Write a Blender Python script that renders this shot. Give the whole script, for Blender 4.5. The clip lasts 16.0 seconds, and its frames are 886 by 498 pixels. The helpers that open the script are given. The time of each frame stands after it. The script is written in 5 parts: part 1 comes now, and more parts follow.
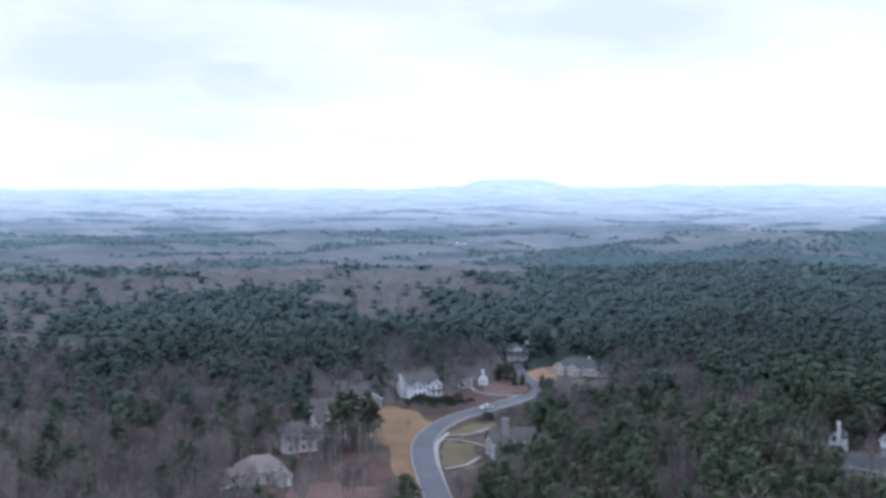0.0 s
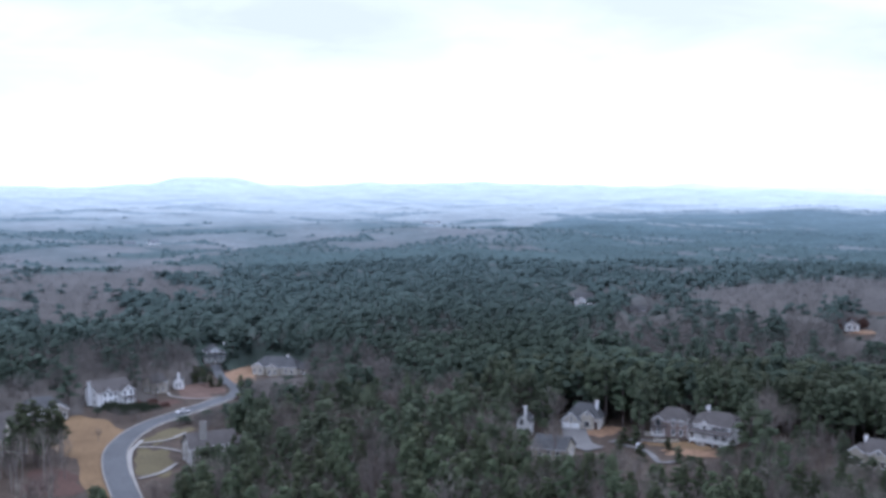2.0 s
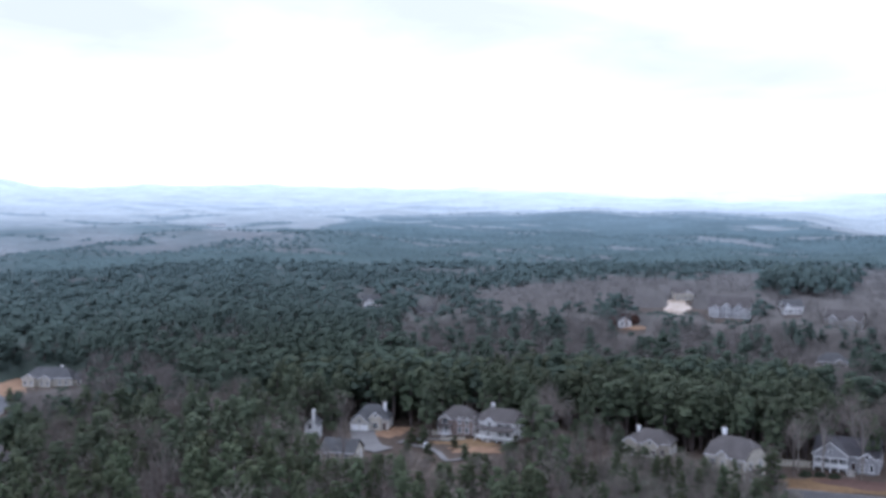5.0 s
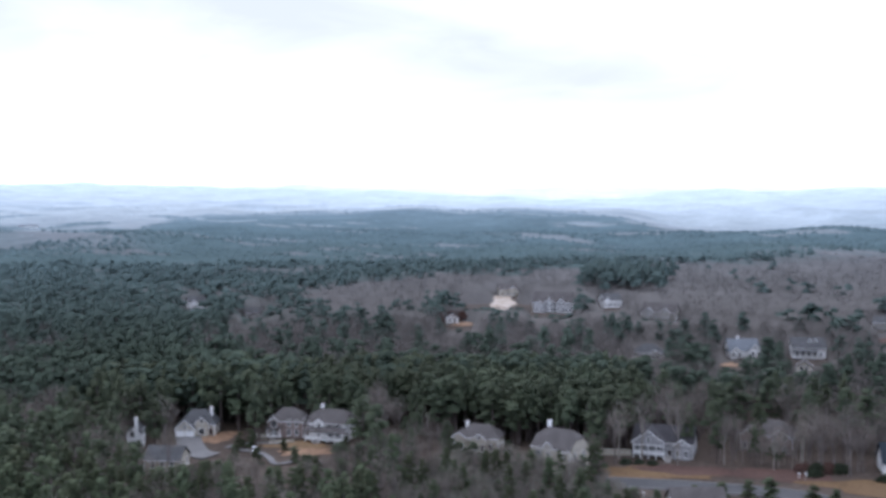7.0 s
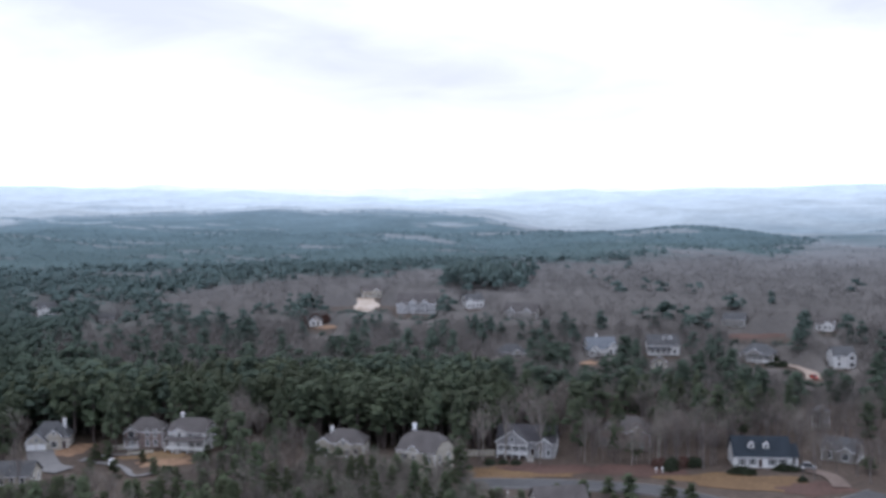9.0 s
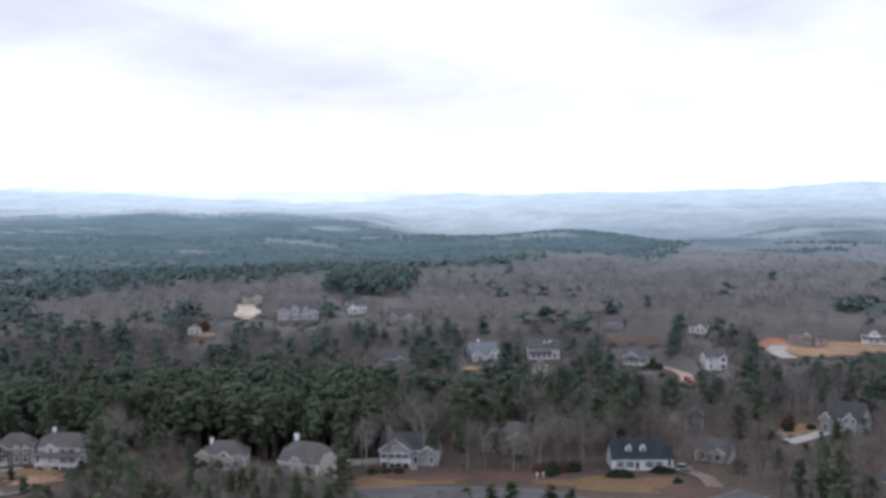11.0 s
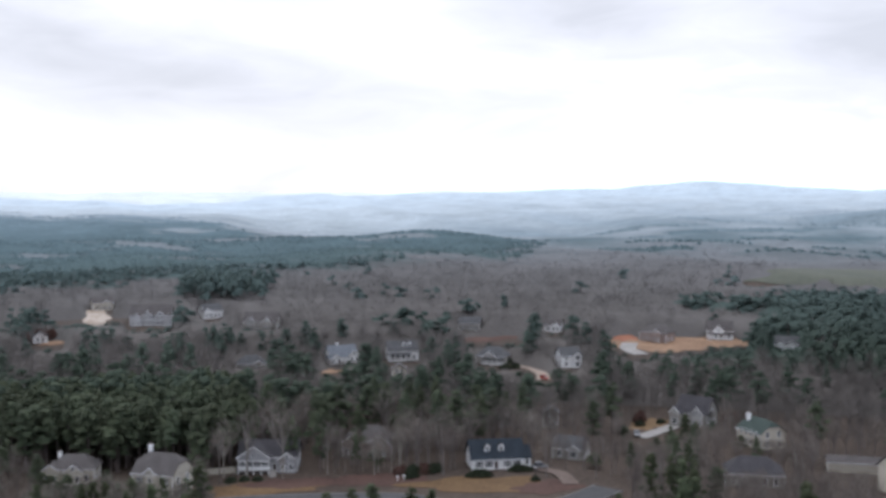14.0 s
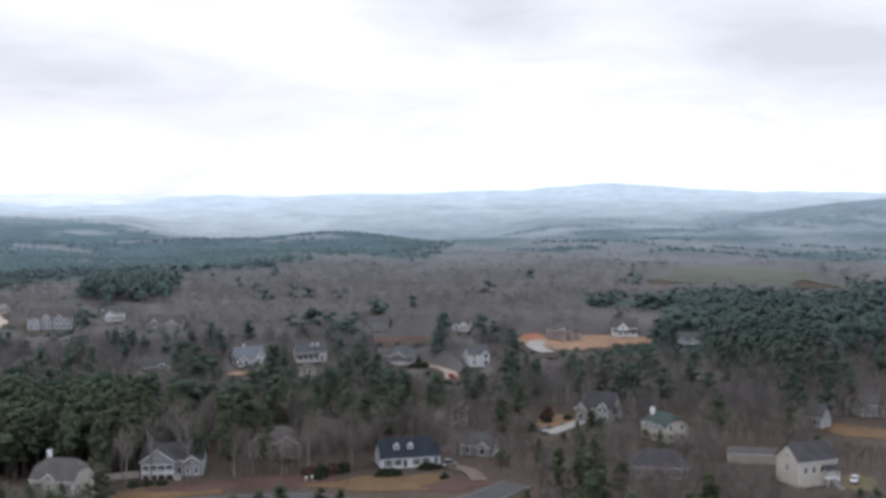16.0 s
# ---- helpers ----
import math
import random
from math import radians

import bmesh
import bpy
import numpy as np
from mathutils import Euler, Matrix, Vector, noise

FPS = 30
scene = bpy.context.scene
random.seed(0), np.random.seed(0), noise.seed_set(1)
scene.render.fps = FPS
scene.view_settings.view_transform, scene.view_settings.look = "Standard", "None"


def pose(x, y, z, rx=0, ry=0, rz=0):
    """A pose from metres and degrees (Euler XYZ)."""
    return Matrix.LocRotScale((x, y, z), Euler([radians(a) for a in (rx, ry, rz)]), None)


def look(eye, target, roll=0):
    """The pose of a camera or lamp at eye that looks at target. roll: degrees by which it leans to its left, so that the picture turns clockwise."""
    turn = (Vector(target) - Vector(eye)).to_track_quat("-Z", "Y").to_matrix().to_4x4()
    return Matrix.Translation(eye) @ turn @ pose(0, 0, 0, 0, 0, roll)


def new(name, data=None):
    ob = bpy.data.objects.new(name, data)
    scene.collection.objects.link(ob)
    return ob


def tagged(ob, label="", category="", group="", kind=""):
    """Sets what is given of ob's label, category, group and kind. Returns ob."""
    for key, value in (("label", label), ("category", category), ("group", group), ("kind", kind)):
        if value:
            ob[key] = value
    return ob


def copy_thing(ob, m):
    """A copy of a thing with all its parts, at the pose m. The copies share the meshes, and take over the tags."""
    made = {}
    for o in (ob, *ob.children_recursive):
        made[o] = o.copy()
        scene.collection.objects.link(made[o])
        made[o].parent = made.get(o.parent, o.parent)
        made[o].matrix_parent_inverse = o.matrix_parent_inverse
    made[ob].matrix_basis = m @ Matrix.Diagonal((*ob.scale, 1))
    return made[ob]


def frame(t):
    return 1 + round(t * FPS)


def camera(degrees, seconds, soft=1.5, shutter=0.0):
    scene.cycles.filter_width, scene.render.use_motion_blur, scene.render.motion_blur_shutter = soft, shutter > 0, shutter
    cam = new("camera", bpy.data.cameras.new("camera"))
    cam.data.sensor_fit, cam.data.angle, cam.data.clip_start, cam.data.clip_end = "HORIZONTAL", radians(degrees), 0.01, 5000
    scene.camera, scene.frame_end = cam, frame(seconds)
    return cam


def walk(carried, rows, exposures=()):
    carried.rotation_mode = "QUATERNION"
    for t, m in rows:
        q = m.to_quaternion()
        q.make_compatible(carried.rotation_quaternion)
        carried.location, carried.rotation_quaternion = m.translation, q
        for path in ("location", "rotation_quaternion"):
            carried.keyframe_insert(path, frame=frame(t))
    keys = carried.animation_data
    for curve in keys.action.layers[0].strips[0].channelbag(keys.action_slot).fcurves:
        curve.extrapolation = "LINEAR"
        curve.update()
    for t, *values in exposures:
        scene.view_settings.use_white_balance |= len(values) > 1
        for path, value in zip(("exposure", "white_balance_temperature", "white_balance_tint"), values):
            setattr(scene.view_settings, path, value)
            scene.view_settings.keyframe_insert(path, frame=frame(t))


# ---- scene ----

cam = camera(44.8, 16.0, soft=3.5)

# seconds, place, heading (clockwise from +y), pitch, roll
PATH = [
    (0.0, 0.00, 0.00, 75.00, -3.43, -3.12, 0.01),
    (0.5, -0.01, 0.45, 74.85, 0.20, -3.17, -0.00),
    (1.0, -0.01, 0.89, 74.71, 5.65, -3.17, -0.15),
    (1.5, 0.01, 1.30, 74.57, 9.63, -3.20, -0.05),
    (2.0, 0.04, 1.66, 74.44, 12.64, -3.19, -0.00),
    (2.5, 0.08, 1.95, 74.33, 14.94, -3.20, 0.00),
    (3.0, 0.13, 2.18, 74.25, 16.70, -3.22, 0.04),
    (3.5, 0.21, 2.37, 74.21, 18.37, -3.21, 0.01),
    (4.0, 0.29, 2.53, 74.21, 20.19, -3.19, 0.06),
    (4.2, 0.33, 2.58, 74.22, 20.84, -3.13, -0.01),
    (6.3, 0.71, 3.14, 74.52, 29.88, -3.17, 0.02),
    (6.5, 0.74, 3.21, 74.56, 30.76, -3.17, 0.05),
    (7.0, 0.82, 3.40, 74.72, 33.12, -3.15, 0.05),
    (7.5, 0.89, 3.63, 74.90, 35.13, -3.14, 0.11),
    (8.0, 0.96, 3.88, 75.11, 36.69, -3.15, 0.08),
    (8.5, 1.04, 4.13, 75.34, 39.14, -3.17, 0.09),
    (9.0, 1.14, 4.35, 75.60, 40.44, -3.15, 0.07),
    (9.5, 1.25, 4.53, 75.89, 41.57, -3.16, 0.11),
    (10.0, 1.37, 4.68, 76.23, 43.87, -3.14, 0.09),
    (10.2, 1.41, 4.72, 76.37, 44.54, -3.09, 0.01),
    (12.3, 1.80, 5.08, 77.89, 49.44, -2.99, 0.01),
    (12.5, 1.83, 5.11, 77.98, 49.83, -2.98, 0.01),
    (13.0, 1.87, 5.18, 78.05, 51.22, -2.97, -0.00),
    (13.5, 1.90, 5.25, 77.98, 52.53, -2.96, -0.01),
    (14.0, 1.95, 5.31, 77.80, 54.27, -2.96, -0.01),
    (14.5, 2.03, 5.37, 77.57, 56.15, -2.95, 0.00),
    (15.0, 2.13, 5.41, 77.31, 57.66, -2.94, 0.05),
    (15.5, 2.24, 5.45, 77.05, 58.45, -2.93, 0.07),
    (16.0, 2.37, 5.48, 76.80, 59.16, -2.87, 0.01),
]


def heading(x, y, z, yaw, pitch, roll):
    a, p = radians(yaw), radians(pitch)
    ahead = Vector((math.sin(a) * math.cos(p), math.cos(a) * math.cos(p), math.sin(p)))
    eye = Vector((x, y, z))
    return look(eye, eye + ahead * 100, -roll)


walk(cam, [(t, heading(*p)) for t, *p in PATH], [(0, 0.45, 5120, 11), (4, 0.53, 5230, 12), (9, 0.37, 5590, 10), (16, 0.23, 5900, 8)])


# ---------------------------------------------------------------- sky and light
def nodes_of(tree):
    def add(kind, *links, operation="", data_type="", attribute=""):
        """A node; links: (input, socket or value) pairs."""
        n = tree.nodes.new(kind)
        if operation:
            n.operation = operation
        if data_type:
            n.data_type = data_type
        if attribute:
            n.attribute_name = attribute
        for i, v in links:
            if isinstance(v, bpy.types.NodeSocket):
                tree.links.new(v, n.inputs[i])
            else:
                n.inputs[i].default_value = v
        return n
    return add


def build_world():
    w = bpy.data.worlds.new("overcast_sky")
    scene.world = w
    w.use_nodes = True
    tree = w.node_tree
    tree.nodes.clear()
    add = nodes_of(tree)
    sky = add("ShaderNodeTexSky")
    sky.sky_type, sky.sun_disc, sky.dust_density = "NISHITA", False, 2.0
    sky.sun_elevation, sky.sun_rotation = radians(38), radians(42)
    blue = add("ShaderNodeBackground", ("Color", sky.outputs[0]), ("Strength", 0.1))
    way = add("ShaderNodeTexCoord").outputs["Generated"]
    xyz = add("ShaderNodeSeparateXYZ", (0, way))
    lift = add("ShaderNodeMath", (0, xyz.outputs[2]), (1, 0.16), operation="ADD")
    lift = add("ShaderNodeMath", (0, lift.outputs[0]), (1, 0.05), operation="MAXIMUM")
    flat = add("ShaderNodeCombineXYZ", (0, xyz.outputs[0]), (1, xyz.outputs[1]), (2, 0.0))
    plan = add("ShaderNodeVectorMath", (0, flat.outputs[0]), operation="DIVIDE")
    up3 = add("ShaderNodeCombineXYZ", (0, lift.outputs[0]), (1, lift.outputs[0]), (2, 1.0))
    tree.links.new(up3.outputs[0], plan.inputs[1])
    big = add("ShaderNodeTexNoise", ("Vector", plan.outputs[0]), ("Scale", 0.75), ("Detail", 5.0), ("Roughness", 0.5), ("Distortion", 0.4))
    big.noise_dimensions = "4D"
    big.inputs["W"].default_value = 3.7
    over = add("ShaderNodeMath", (0, big.outputs[0]), (1, 0.17), operation="ADD")
    # the low cloud banks: bearing, height, reach along and across in degrees, slope, weight
    bearing = add("ShaderNodeMath", (0, xyz.outputs[0]), (1, xyz.outputs[1]), operation="ARCTAN2").outputs[0]
    bearing = add("ShaderNodeMath", (0, bearing), (1, 180 / math.pi), operation="MULTIPLY").outputs[0]
    height = add("ShaderNodeMath", (0, xyz.outputs[2]), (1, 180 / math.pi), operation="MULTIPLY").outputs[0]
    low = None
    for az, el, along, across, slope, weight in ((-20, 7.2, 13, 3.9, -0.06, 1.0), (6, 8.7, 12, 2.6, 0.0, 1.0), (-6, 10.6, 30, 2.2, 0.0, 0.95), (22, 9.8, 15, 2.8, -0.14, 1.0), (37, 6.6, 15, 2.0, -0.14, 1.0), (61, 9.8, 5.5, 2.4, 0.0, 0.95), (78, 7.4, 8, 2.7, -0.15, 1.1)):
        u = add("ShaderNodeMath", (0, bearing), (1, az), operation="SUBTRACT").outputs[0]
        rise = add("ShaderNodeMath", (0, u), (1, slope), operation="MULTIPLY").outputs[0]
        v = add("ShaderNodeMath", (0, add("ShaderNodeMath", (0, height), (1, el), operation="SUBTRACT").outputs[0]), (1, rise), operation="SUBTRACT").outputs[0]
        u2 = add("ShaderNodeMath", (0, add("ShaderNodeMath", (0, u), (1, along), operation="DIVIDE").outputs[0]), (1, 2.0), operation="POWER").outputs[0]
        v2 = add("ShaderNodeMath", (0, add("ShaderNodeMath", (0, v), (1, across), operation="DIVIDE").outputs[0]), (1, 2.0), operation="POWER").outputs[0]
        fall = add("ShaderNodeMath", (0, add("ShaderNodeMath", (0, u2), (1, v2), operation="ADD").outputs[0]), (1, -1.0), operation="MULTIPLY").outputs[0]
        bank = add("ShaderNodeMath", (0, add("ShaderNodeMath", (0, fall), operation="EXPONENT").outputs[0]), (1, weight), operation="MULTIPLY").outputs[0]
        low = bank if low is None else add("ShaderNodeMath", (0, low), (1, bank), operation="MAXIMUM").outputs[0]
    streaks = add("ShaderNodeCombineXYZ", (0, bearing), (1, height), (2, 2.3))
    streaks = add("ShaderNodeVectorMath", (0, streaks.outputs[0]), (1, (0.09, 0.33, 1.0)), operation="MULTIPLY")
    wisp = add("ShaderNodeTexNoise", ("Vector", streaks.outputs[0]), ("Scale", 1.6), ("Detail", 5.0), ("Roughness", 0.55), ("Distortion", 0.5))
    frayed = add("ShaderNodeMapRange", ("Value", wisp.outputs[0]), ("From Min", 0.3), ("From Max", 0.7), ("To Min", -0.05), ("To Max", 0.05)).outputs[0]
    low = add("ShaderNodeMath", (0, add("ShaderNodeMath", (0, low), (1, 0.19), operation="MULTIPLY").outputs[0]), (1, frayed), operation="ADD").outputs[0]
    low = add("ShaderNodeMath", (0, low), (1, 0.48), operation="ADD").outputs[0]
    up = add("ShaderNodeMapRange", ("Value", xyz.outputs[2]), ("From Min", 0.17), ("From Max", 0.23)).outputs[0]
    thick = add("ShaderNodeMix", (0, up), (2, low), (3, over.outputs[0]))
    ramp = add("ShaderNodeValToRGB", (0, thick.outputs[0]))
    ramp.color_ramp.elements[0].position, ramp.color_ramp.elements[0].color = 0.475, (1.08, 1.24, 1.60, 1)
    ramp.color_ramp.elements[1].position, ramp.color_ramp.elements[1].color = 0.665, (0.655, 0.632, 0.655, 1)
    veil = ramp.color_ramp.elements.new(0.517)
    veil.color = (0.86, 0.82, 0.84, 1)
    # the sky behind, out of view, is brightened to lift surfaces facing the camera
    facing = add("ShaderNodeVectorMath", (0, way), (1, (math.sin(radians(42)), math.cos(radians(42)), 0)), operation="DOT_PRODUCT").outputs["Value"]
    glow = add("ShaderNodeMapRange", ("Value", facing), ("From Min", -1.0), ("From Max", 0.6), ("To Min", 1.12), ("To Max", 1.02))
    # an overcast sky is brightest overhead
    dome = add("ShaderNodeMapRange", ("Value", xyz.outputs[2]), ("From Min", 0.2), ("From Max", 0.9), ("To Min", 1.0), ("To Max", 1.55))
    dome = add("ShaderNodeMath", (0, dome.outputs[0]), (1, glow.outputs[0]), operation="MULTIPLY")
    cloud = add("ShaderNodeBackground", ("Color", ramp.outputs[0]), ("Strength", dome.outputs[0]))
    mix = add("ShaderNodeMixShader", (0, 0.96), (1, blue.outputs[0]), (2, cloud.outputs[0]))
    add("ShaderNodeOutputWorld", (0, mix.outputs[0]))


build_world()
sun = new("sun", bpy.data.lights.new("sun", "SUN"))
sun.data.energy, sun.data.angle, sun.data.color = 0.5, radians(30), (1.0, 0.98, 0.95)
sun.matrix_world = look((0, 0, 500), (-500 * math.sin(radians(42)), -500 * math.cos(radians(42)), 500 - 390))


# ---------------------------------------------------------------- materials
def leafy_normal(add):
    """Foliage takes light from above more than from its sides."""
    n = add("ShaderNodeVectorMath", (0, add("ShaderNodeNewGeometry").outputs["Normal"]), (1, (0.4, 0.4, 0.4)), operation="MULTIPLY")
    n = add("ShaderNodeVectorMath", (0, n.outputs[0]), (1, (0, 0, 0.72)), operation="ADD")
    return add("ShaderNodeVectorMath", (0, n.outputs[0]), operation="NORMALIZE").outputs[0]


def material(name, low, high, scale=1.0, rough=0.85, detail=4.0, bump=0.0, fine=None, tone=0.0, spread=0.0, metal=0.0, stretch=(1, 1, 1), airy=False):
    """Noise between two colours at two scales. tone: how far the attribute of that name shifts brightness; spread: the same by object."""
    m = bpy.data.materials.new(name)
    m.use_nodes = True
    tree = m.node_tree
    add = nodes_of(tree)
    shader = tree.nodes["Principled BSDF"]
    where = add("ShaderNodeTexCoord").outputs["Object"]
    if stretch != (1, 1, 1):
        where = add("ShaderNodeVectorMath", (0, where), (1, stretch), operation="MULTIPLY").outputs[0]
    a = add("ShaderNodeTexNoise", ("Vector", where), ("Scale", scale), ("Detail", detail), ("Roughness", 0.6))
    b = add("ShaderNodeTexNoise", ("Vector", where), ("Scale", fine or scale * 9), ("Detail", 3.0))
    both = add("ShaderNodeMath", (0, a.outputs[0]), (1, b.outputs[0]), operation="ADD")
    fac = add("ShaderNodeMapRange", ("Value", both.outputs[0]), ("From Min", 0.72), ("From Max", 1.28))
    col = add("ShaderNodeMix", (0, fac.outputs[0]), data_type="RGBA")
    col.inputs[6].default_value, col.inputs[7].default_value = (*low, 1), (*high, 1)
    colour = col.outputs[2]
    if tone or spread:
        if tone:
            v = add("ShaderNodeAttribute", attribute="tone").outputs["Fac"]
        else:
            v = add("ShaderNodeObjectInfo").outputs["Random"]
        k = tone or spread
        gain = add("ShaderNodeMapRange", ("Value", v), ("To Min", 1 - k), ("To Max", 1 + k))
        hue = add("ShaderNodeMapRange", ("Value", v), ("To Min", 0.478), ("To Max", 0.522))
        hsv = add("ShaderNodeHueSaturation", ("Hue", hue.outputs[0]), ("Value", gain.outputs[0]), ("Color", colour))
        colour = hsv.outputs[0]
    tree.links.new(colour, shader.inputs["Base Color"])
    shader.inputs["Roughness"].default_value = rough
    shader.inputs["Metallic"].default_value = metal
    shader.inputs["Specular IOR Level"].default_value = 0.06 if airy else 0.25
    if airy:
        tuft = add("ShaderNodeTexNoise", ("Vector", where), ("Scale", 1.5), ("Detail", 3.0))
        relief = add("ShaderNodeBump", ("Height", tuft.outputs[0]), ("Strength", 0.6), ("Distance", 0.5), ("Normal", leafy_normal(add)))
        tree.links.new(relief.outputs[0], shader.inputs["Normal"])
    if bump:
        bp = add("ShaderNodeBump", ("Height", b.outputs[0]), ("Strength", bump), ("Distance", 0.2))
        tree.links.new(bp.outputs[0], shader.inputs["Normal"])
    return m


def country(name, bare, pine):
    """Treetops from the slope to the horizon: leafless woods and pines by the sheet's own mix, each paling into painted
    haze by its distance.
    """
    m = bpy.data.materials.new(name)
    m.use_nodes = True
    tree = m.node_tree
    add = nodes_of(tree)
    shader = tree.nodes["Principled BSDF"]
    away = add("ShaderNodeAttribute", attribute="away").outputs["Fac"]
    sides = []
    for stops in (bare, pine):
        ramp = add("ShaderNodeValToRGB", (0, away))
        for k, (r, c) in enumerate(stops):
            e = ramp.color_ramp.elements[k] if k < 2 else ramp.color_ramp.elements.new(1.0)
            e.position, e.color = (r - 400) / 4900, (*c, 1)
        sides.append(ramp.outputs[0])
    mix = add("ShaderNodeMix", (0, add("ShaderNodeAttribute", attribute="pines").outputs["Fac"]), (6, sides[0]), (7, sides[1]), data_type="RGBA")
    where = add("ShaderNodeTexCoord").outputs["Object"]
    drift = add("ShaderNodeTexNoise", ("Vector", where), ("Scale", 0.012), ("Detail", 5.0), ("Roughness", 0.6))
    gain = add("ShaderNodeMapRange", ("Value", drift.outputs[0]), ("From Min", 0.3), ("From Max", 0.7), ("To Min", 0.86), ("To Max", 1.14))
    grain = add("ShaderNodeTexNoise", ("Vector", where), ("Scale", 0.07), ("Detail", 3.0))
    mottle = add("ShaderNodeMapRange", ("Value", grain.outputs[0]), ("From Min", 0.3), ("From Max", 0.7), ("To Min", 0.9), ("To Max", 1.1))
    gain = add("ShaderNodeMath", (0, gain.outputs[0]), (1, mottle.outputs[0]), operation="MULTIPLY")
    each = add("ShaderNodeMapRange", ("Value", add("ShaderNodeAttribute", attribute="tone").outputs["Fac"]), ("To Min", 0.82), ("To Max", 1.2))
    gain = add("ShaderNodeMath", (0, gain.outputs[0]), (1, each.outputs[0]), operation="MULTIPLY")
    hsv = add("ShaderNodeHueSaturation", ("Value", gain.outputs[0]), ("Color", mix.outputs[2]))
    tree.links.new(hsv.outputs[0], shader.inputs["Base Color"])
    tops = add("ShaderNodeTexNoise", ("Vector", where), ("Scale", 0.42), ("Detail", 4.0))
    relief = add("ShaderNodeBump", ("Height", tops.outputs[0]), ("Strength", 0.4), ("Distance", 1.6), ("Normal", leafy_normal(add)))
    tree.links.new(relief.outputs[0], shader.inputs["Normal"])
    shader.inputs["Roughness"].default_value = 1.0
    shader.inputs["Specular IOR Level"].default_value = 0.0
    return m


LITTER = material("leaf_litter", (0.052, 0.039, 0.031), (0.110, 0.082, 0.063), 0.03, 0.95, bump=0.5, fine=0.6)
NEEDLES = material("pine_needles", (0.045, 0.058, 0.039), (0.100, 0.115, 0.069), 0.12, 0.8, fine=1.3, tone=0.28, airy=True)
NEEDLES_ONE = material("pine_needles_near", (0.042, 0.053, 0.033), (0.094, 0.107, 0.059), 0.12, 0.8, fine=1.6, spread=0.28, airy=True)
BARK = material("grey_bark", (0.093, 0.079, 0.068), (0.235, 0.203, 0.177), 0.25, 0.9, fine=3, tone=0.45)
BARK_ONE = material("grey_bark_near", (0.093, 0.079, 0.068), (0.235, 0.203, 0.177), 0.25, 0.9, fine=3, spread=0.45)
PALE_BARK = material("pale_hardwood_trunk", (0.16, 0.142, 0.125), (0.37, 0.335, 0.30), 0.3, 0.9, fine=3, spread=0.35)
THICKET = material("pale_young_bark", (0.125, 0.118, 0.098), (0.30, 0.283, 0.235), 0.3, 0.9, fine=3, tone=0.4)
PINE_BARK = material("pine_bark", (0.085, 0.07, 0.066), (0.17, 0.14, 0.13), 0.4, 0.9, fine=4)
# base colours turn pale and blue with distance: haze painted in
HAZED_WOODS = country("hazed_far_woods", [(400, (0.140, 0.126, 0.116)), (520, (0.136, 0.125, 0.117)), (840, (0.157, 0.152, 0.150)), (1150, (0.216, 0.225, 0.236)), (1800, (0.345, 0.385, 0.410)), (2400, (0.475, 0.53, 0.56)), (3200, (0.56, 0.625, 0.665)), (4000, (0.60, 0.68, 0.735)), (4550, (0.62, 0.705, 0.765)), (4900, (0.82, 0.87, 0.90))],
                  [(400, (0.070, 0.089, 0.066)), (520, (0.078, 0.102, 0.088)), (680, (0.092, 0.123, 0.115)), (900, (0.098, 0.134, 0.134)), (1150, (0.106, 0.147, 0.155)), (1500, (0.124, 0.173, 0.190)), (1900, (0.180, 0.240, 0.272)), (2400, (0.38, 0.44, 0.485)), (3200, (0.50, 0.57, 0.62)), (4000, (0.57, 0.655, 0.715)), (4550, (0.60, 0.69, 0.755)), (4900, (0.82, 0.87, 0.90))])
FIELD = material("dull_green_field", (0.084, 0.092, 0.072), (0.122, 0.128, 0.098), 0.03, 0.95, fine=0.3)
GRASS = material("dormant_grass", (0.135, 0.086, 0.045), (0.255, 0.168, 0.090), 0.05, 0.95, bump=0.3, fine=1.2)
OLIVE = material("olive_winter_lawn", (0.092, 0.076, 0.042), (0.162, 0.134, 0.073), 0.06, 0.95, bump=0.3, fine=1.2)
STRAW = material("pine_straw", (0.062, 0.036, 0.03), (0.125, 0.073, 0.057), 0.07, 0.95, bump=0.4, fine=1.0)
CLAY = material("bare_red_clay", (0.19, 0.115, 0.07), (0.36, 0.235, 0.15), 0.06, 0.95, fine=0.7)
BANK = material("reddish_brown_soil", (0.098, 0.062, 0.049), (0.185, 0.122, 0.098), 0.07, 0.95, bump=0.3, fine=0.9)
RED_CLAY = material("raw_red_clay", (0.22, 0.085, 0.05), (0.38, 0.17, 0.105), 0.06, 0.95, fine=0.7)
SANDY = material("dull_sandy_soil", (0.22, 0.17, 0.135), (0.38, 0.31, 0.255), 0.09, 0.95, fine=0.5)
SAND = material("pale_graded_soil", (0.26, 0.19, 0.135), (0.60, 0.53, 0.46), 0.09, 0.95, fine=0.5)
GRAVEL = material("worn_gravel", (0.12, 0.09, 0.075), (0.21, 0.165, 0.14), 0.15, 0.95, fine=2)
ASPHALT = material("worn_asphalt", (0.082, 0.084, 0.091), (0.132, 0.135, 0.142), 0.06, 0.8, fine=1.5)
OLD_ASPHALT = material("old_dark_asphalt", (0.055, 0.054, 0.056), (0.095, 0.093, 0.095), 0.06, 0.85, fine=1.5)
LEAFY = material("leaf_strewn_grass", (0.098, 0.059, 0.030), (0.188, 0.120, 0.060), 0.08, 0.95, bump=0.3, fine=1.1)
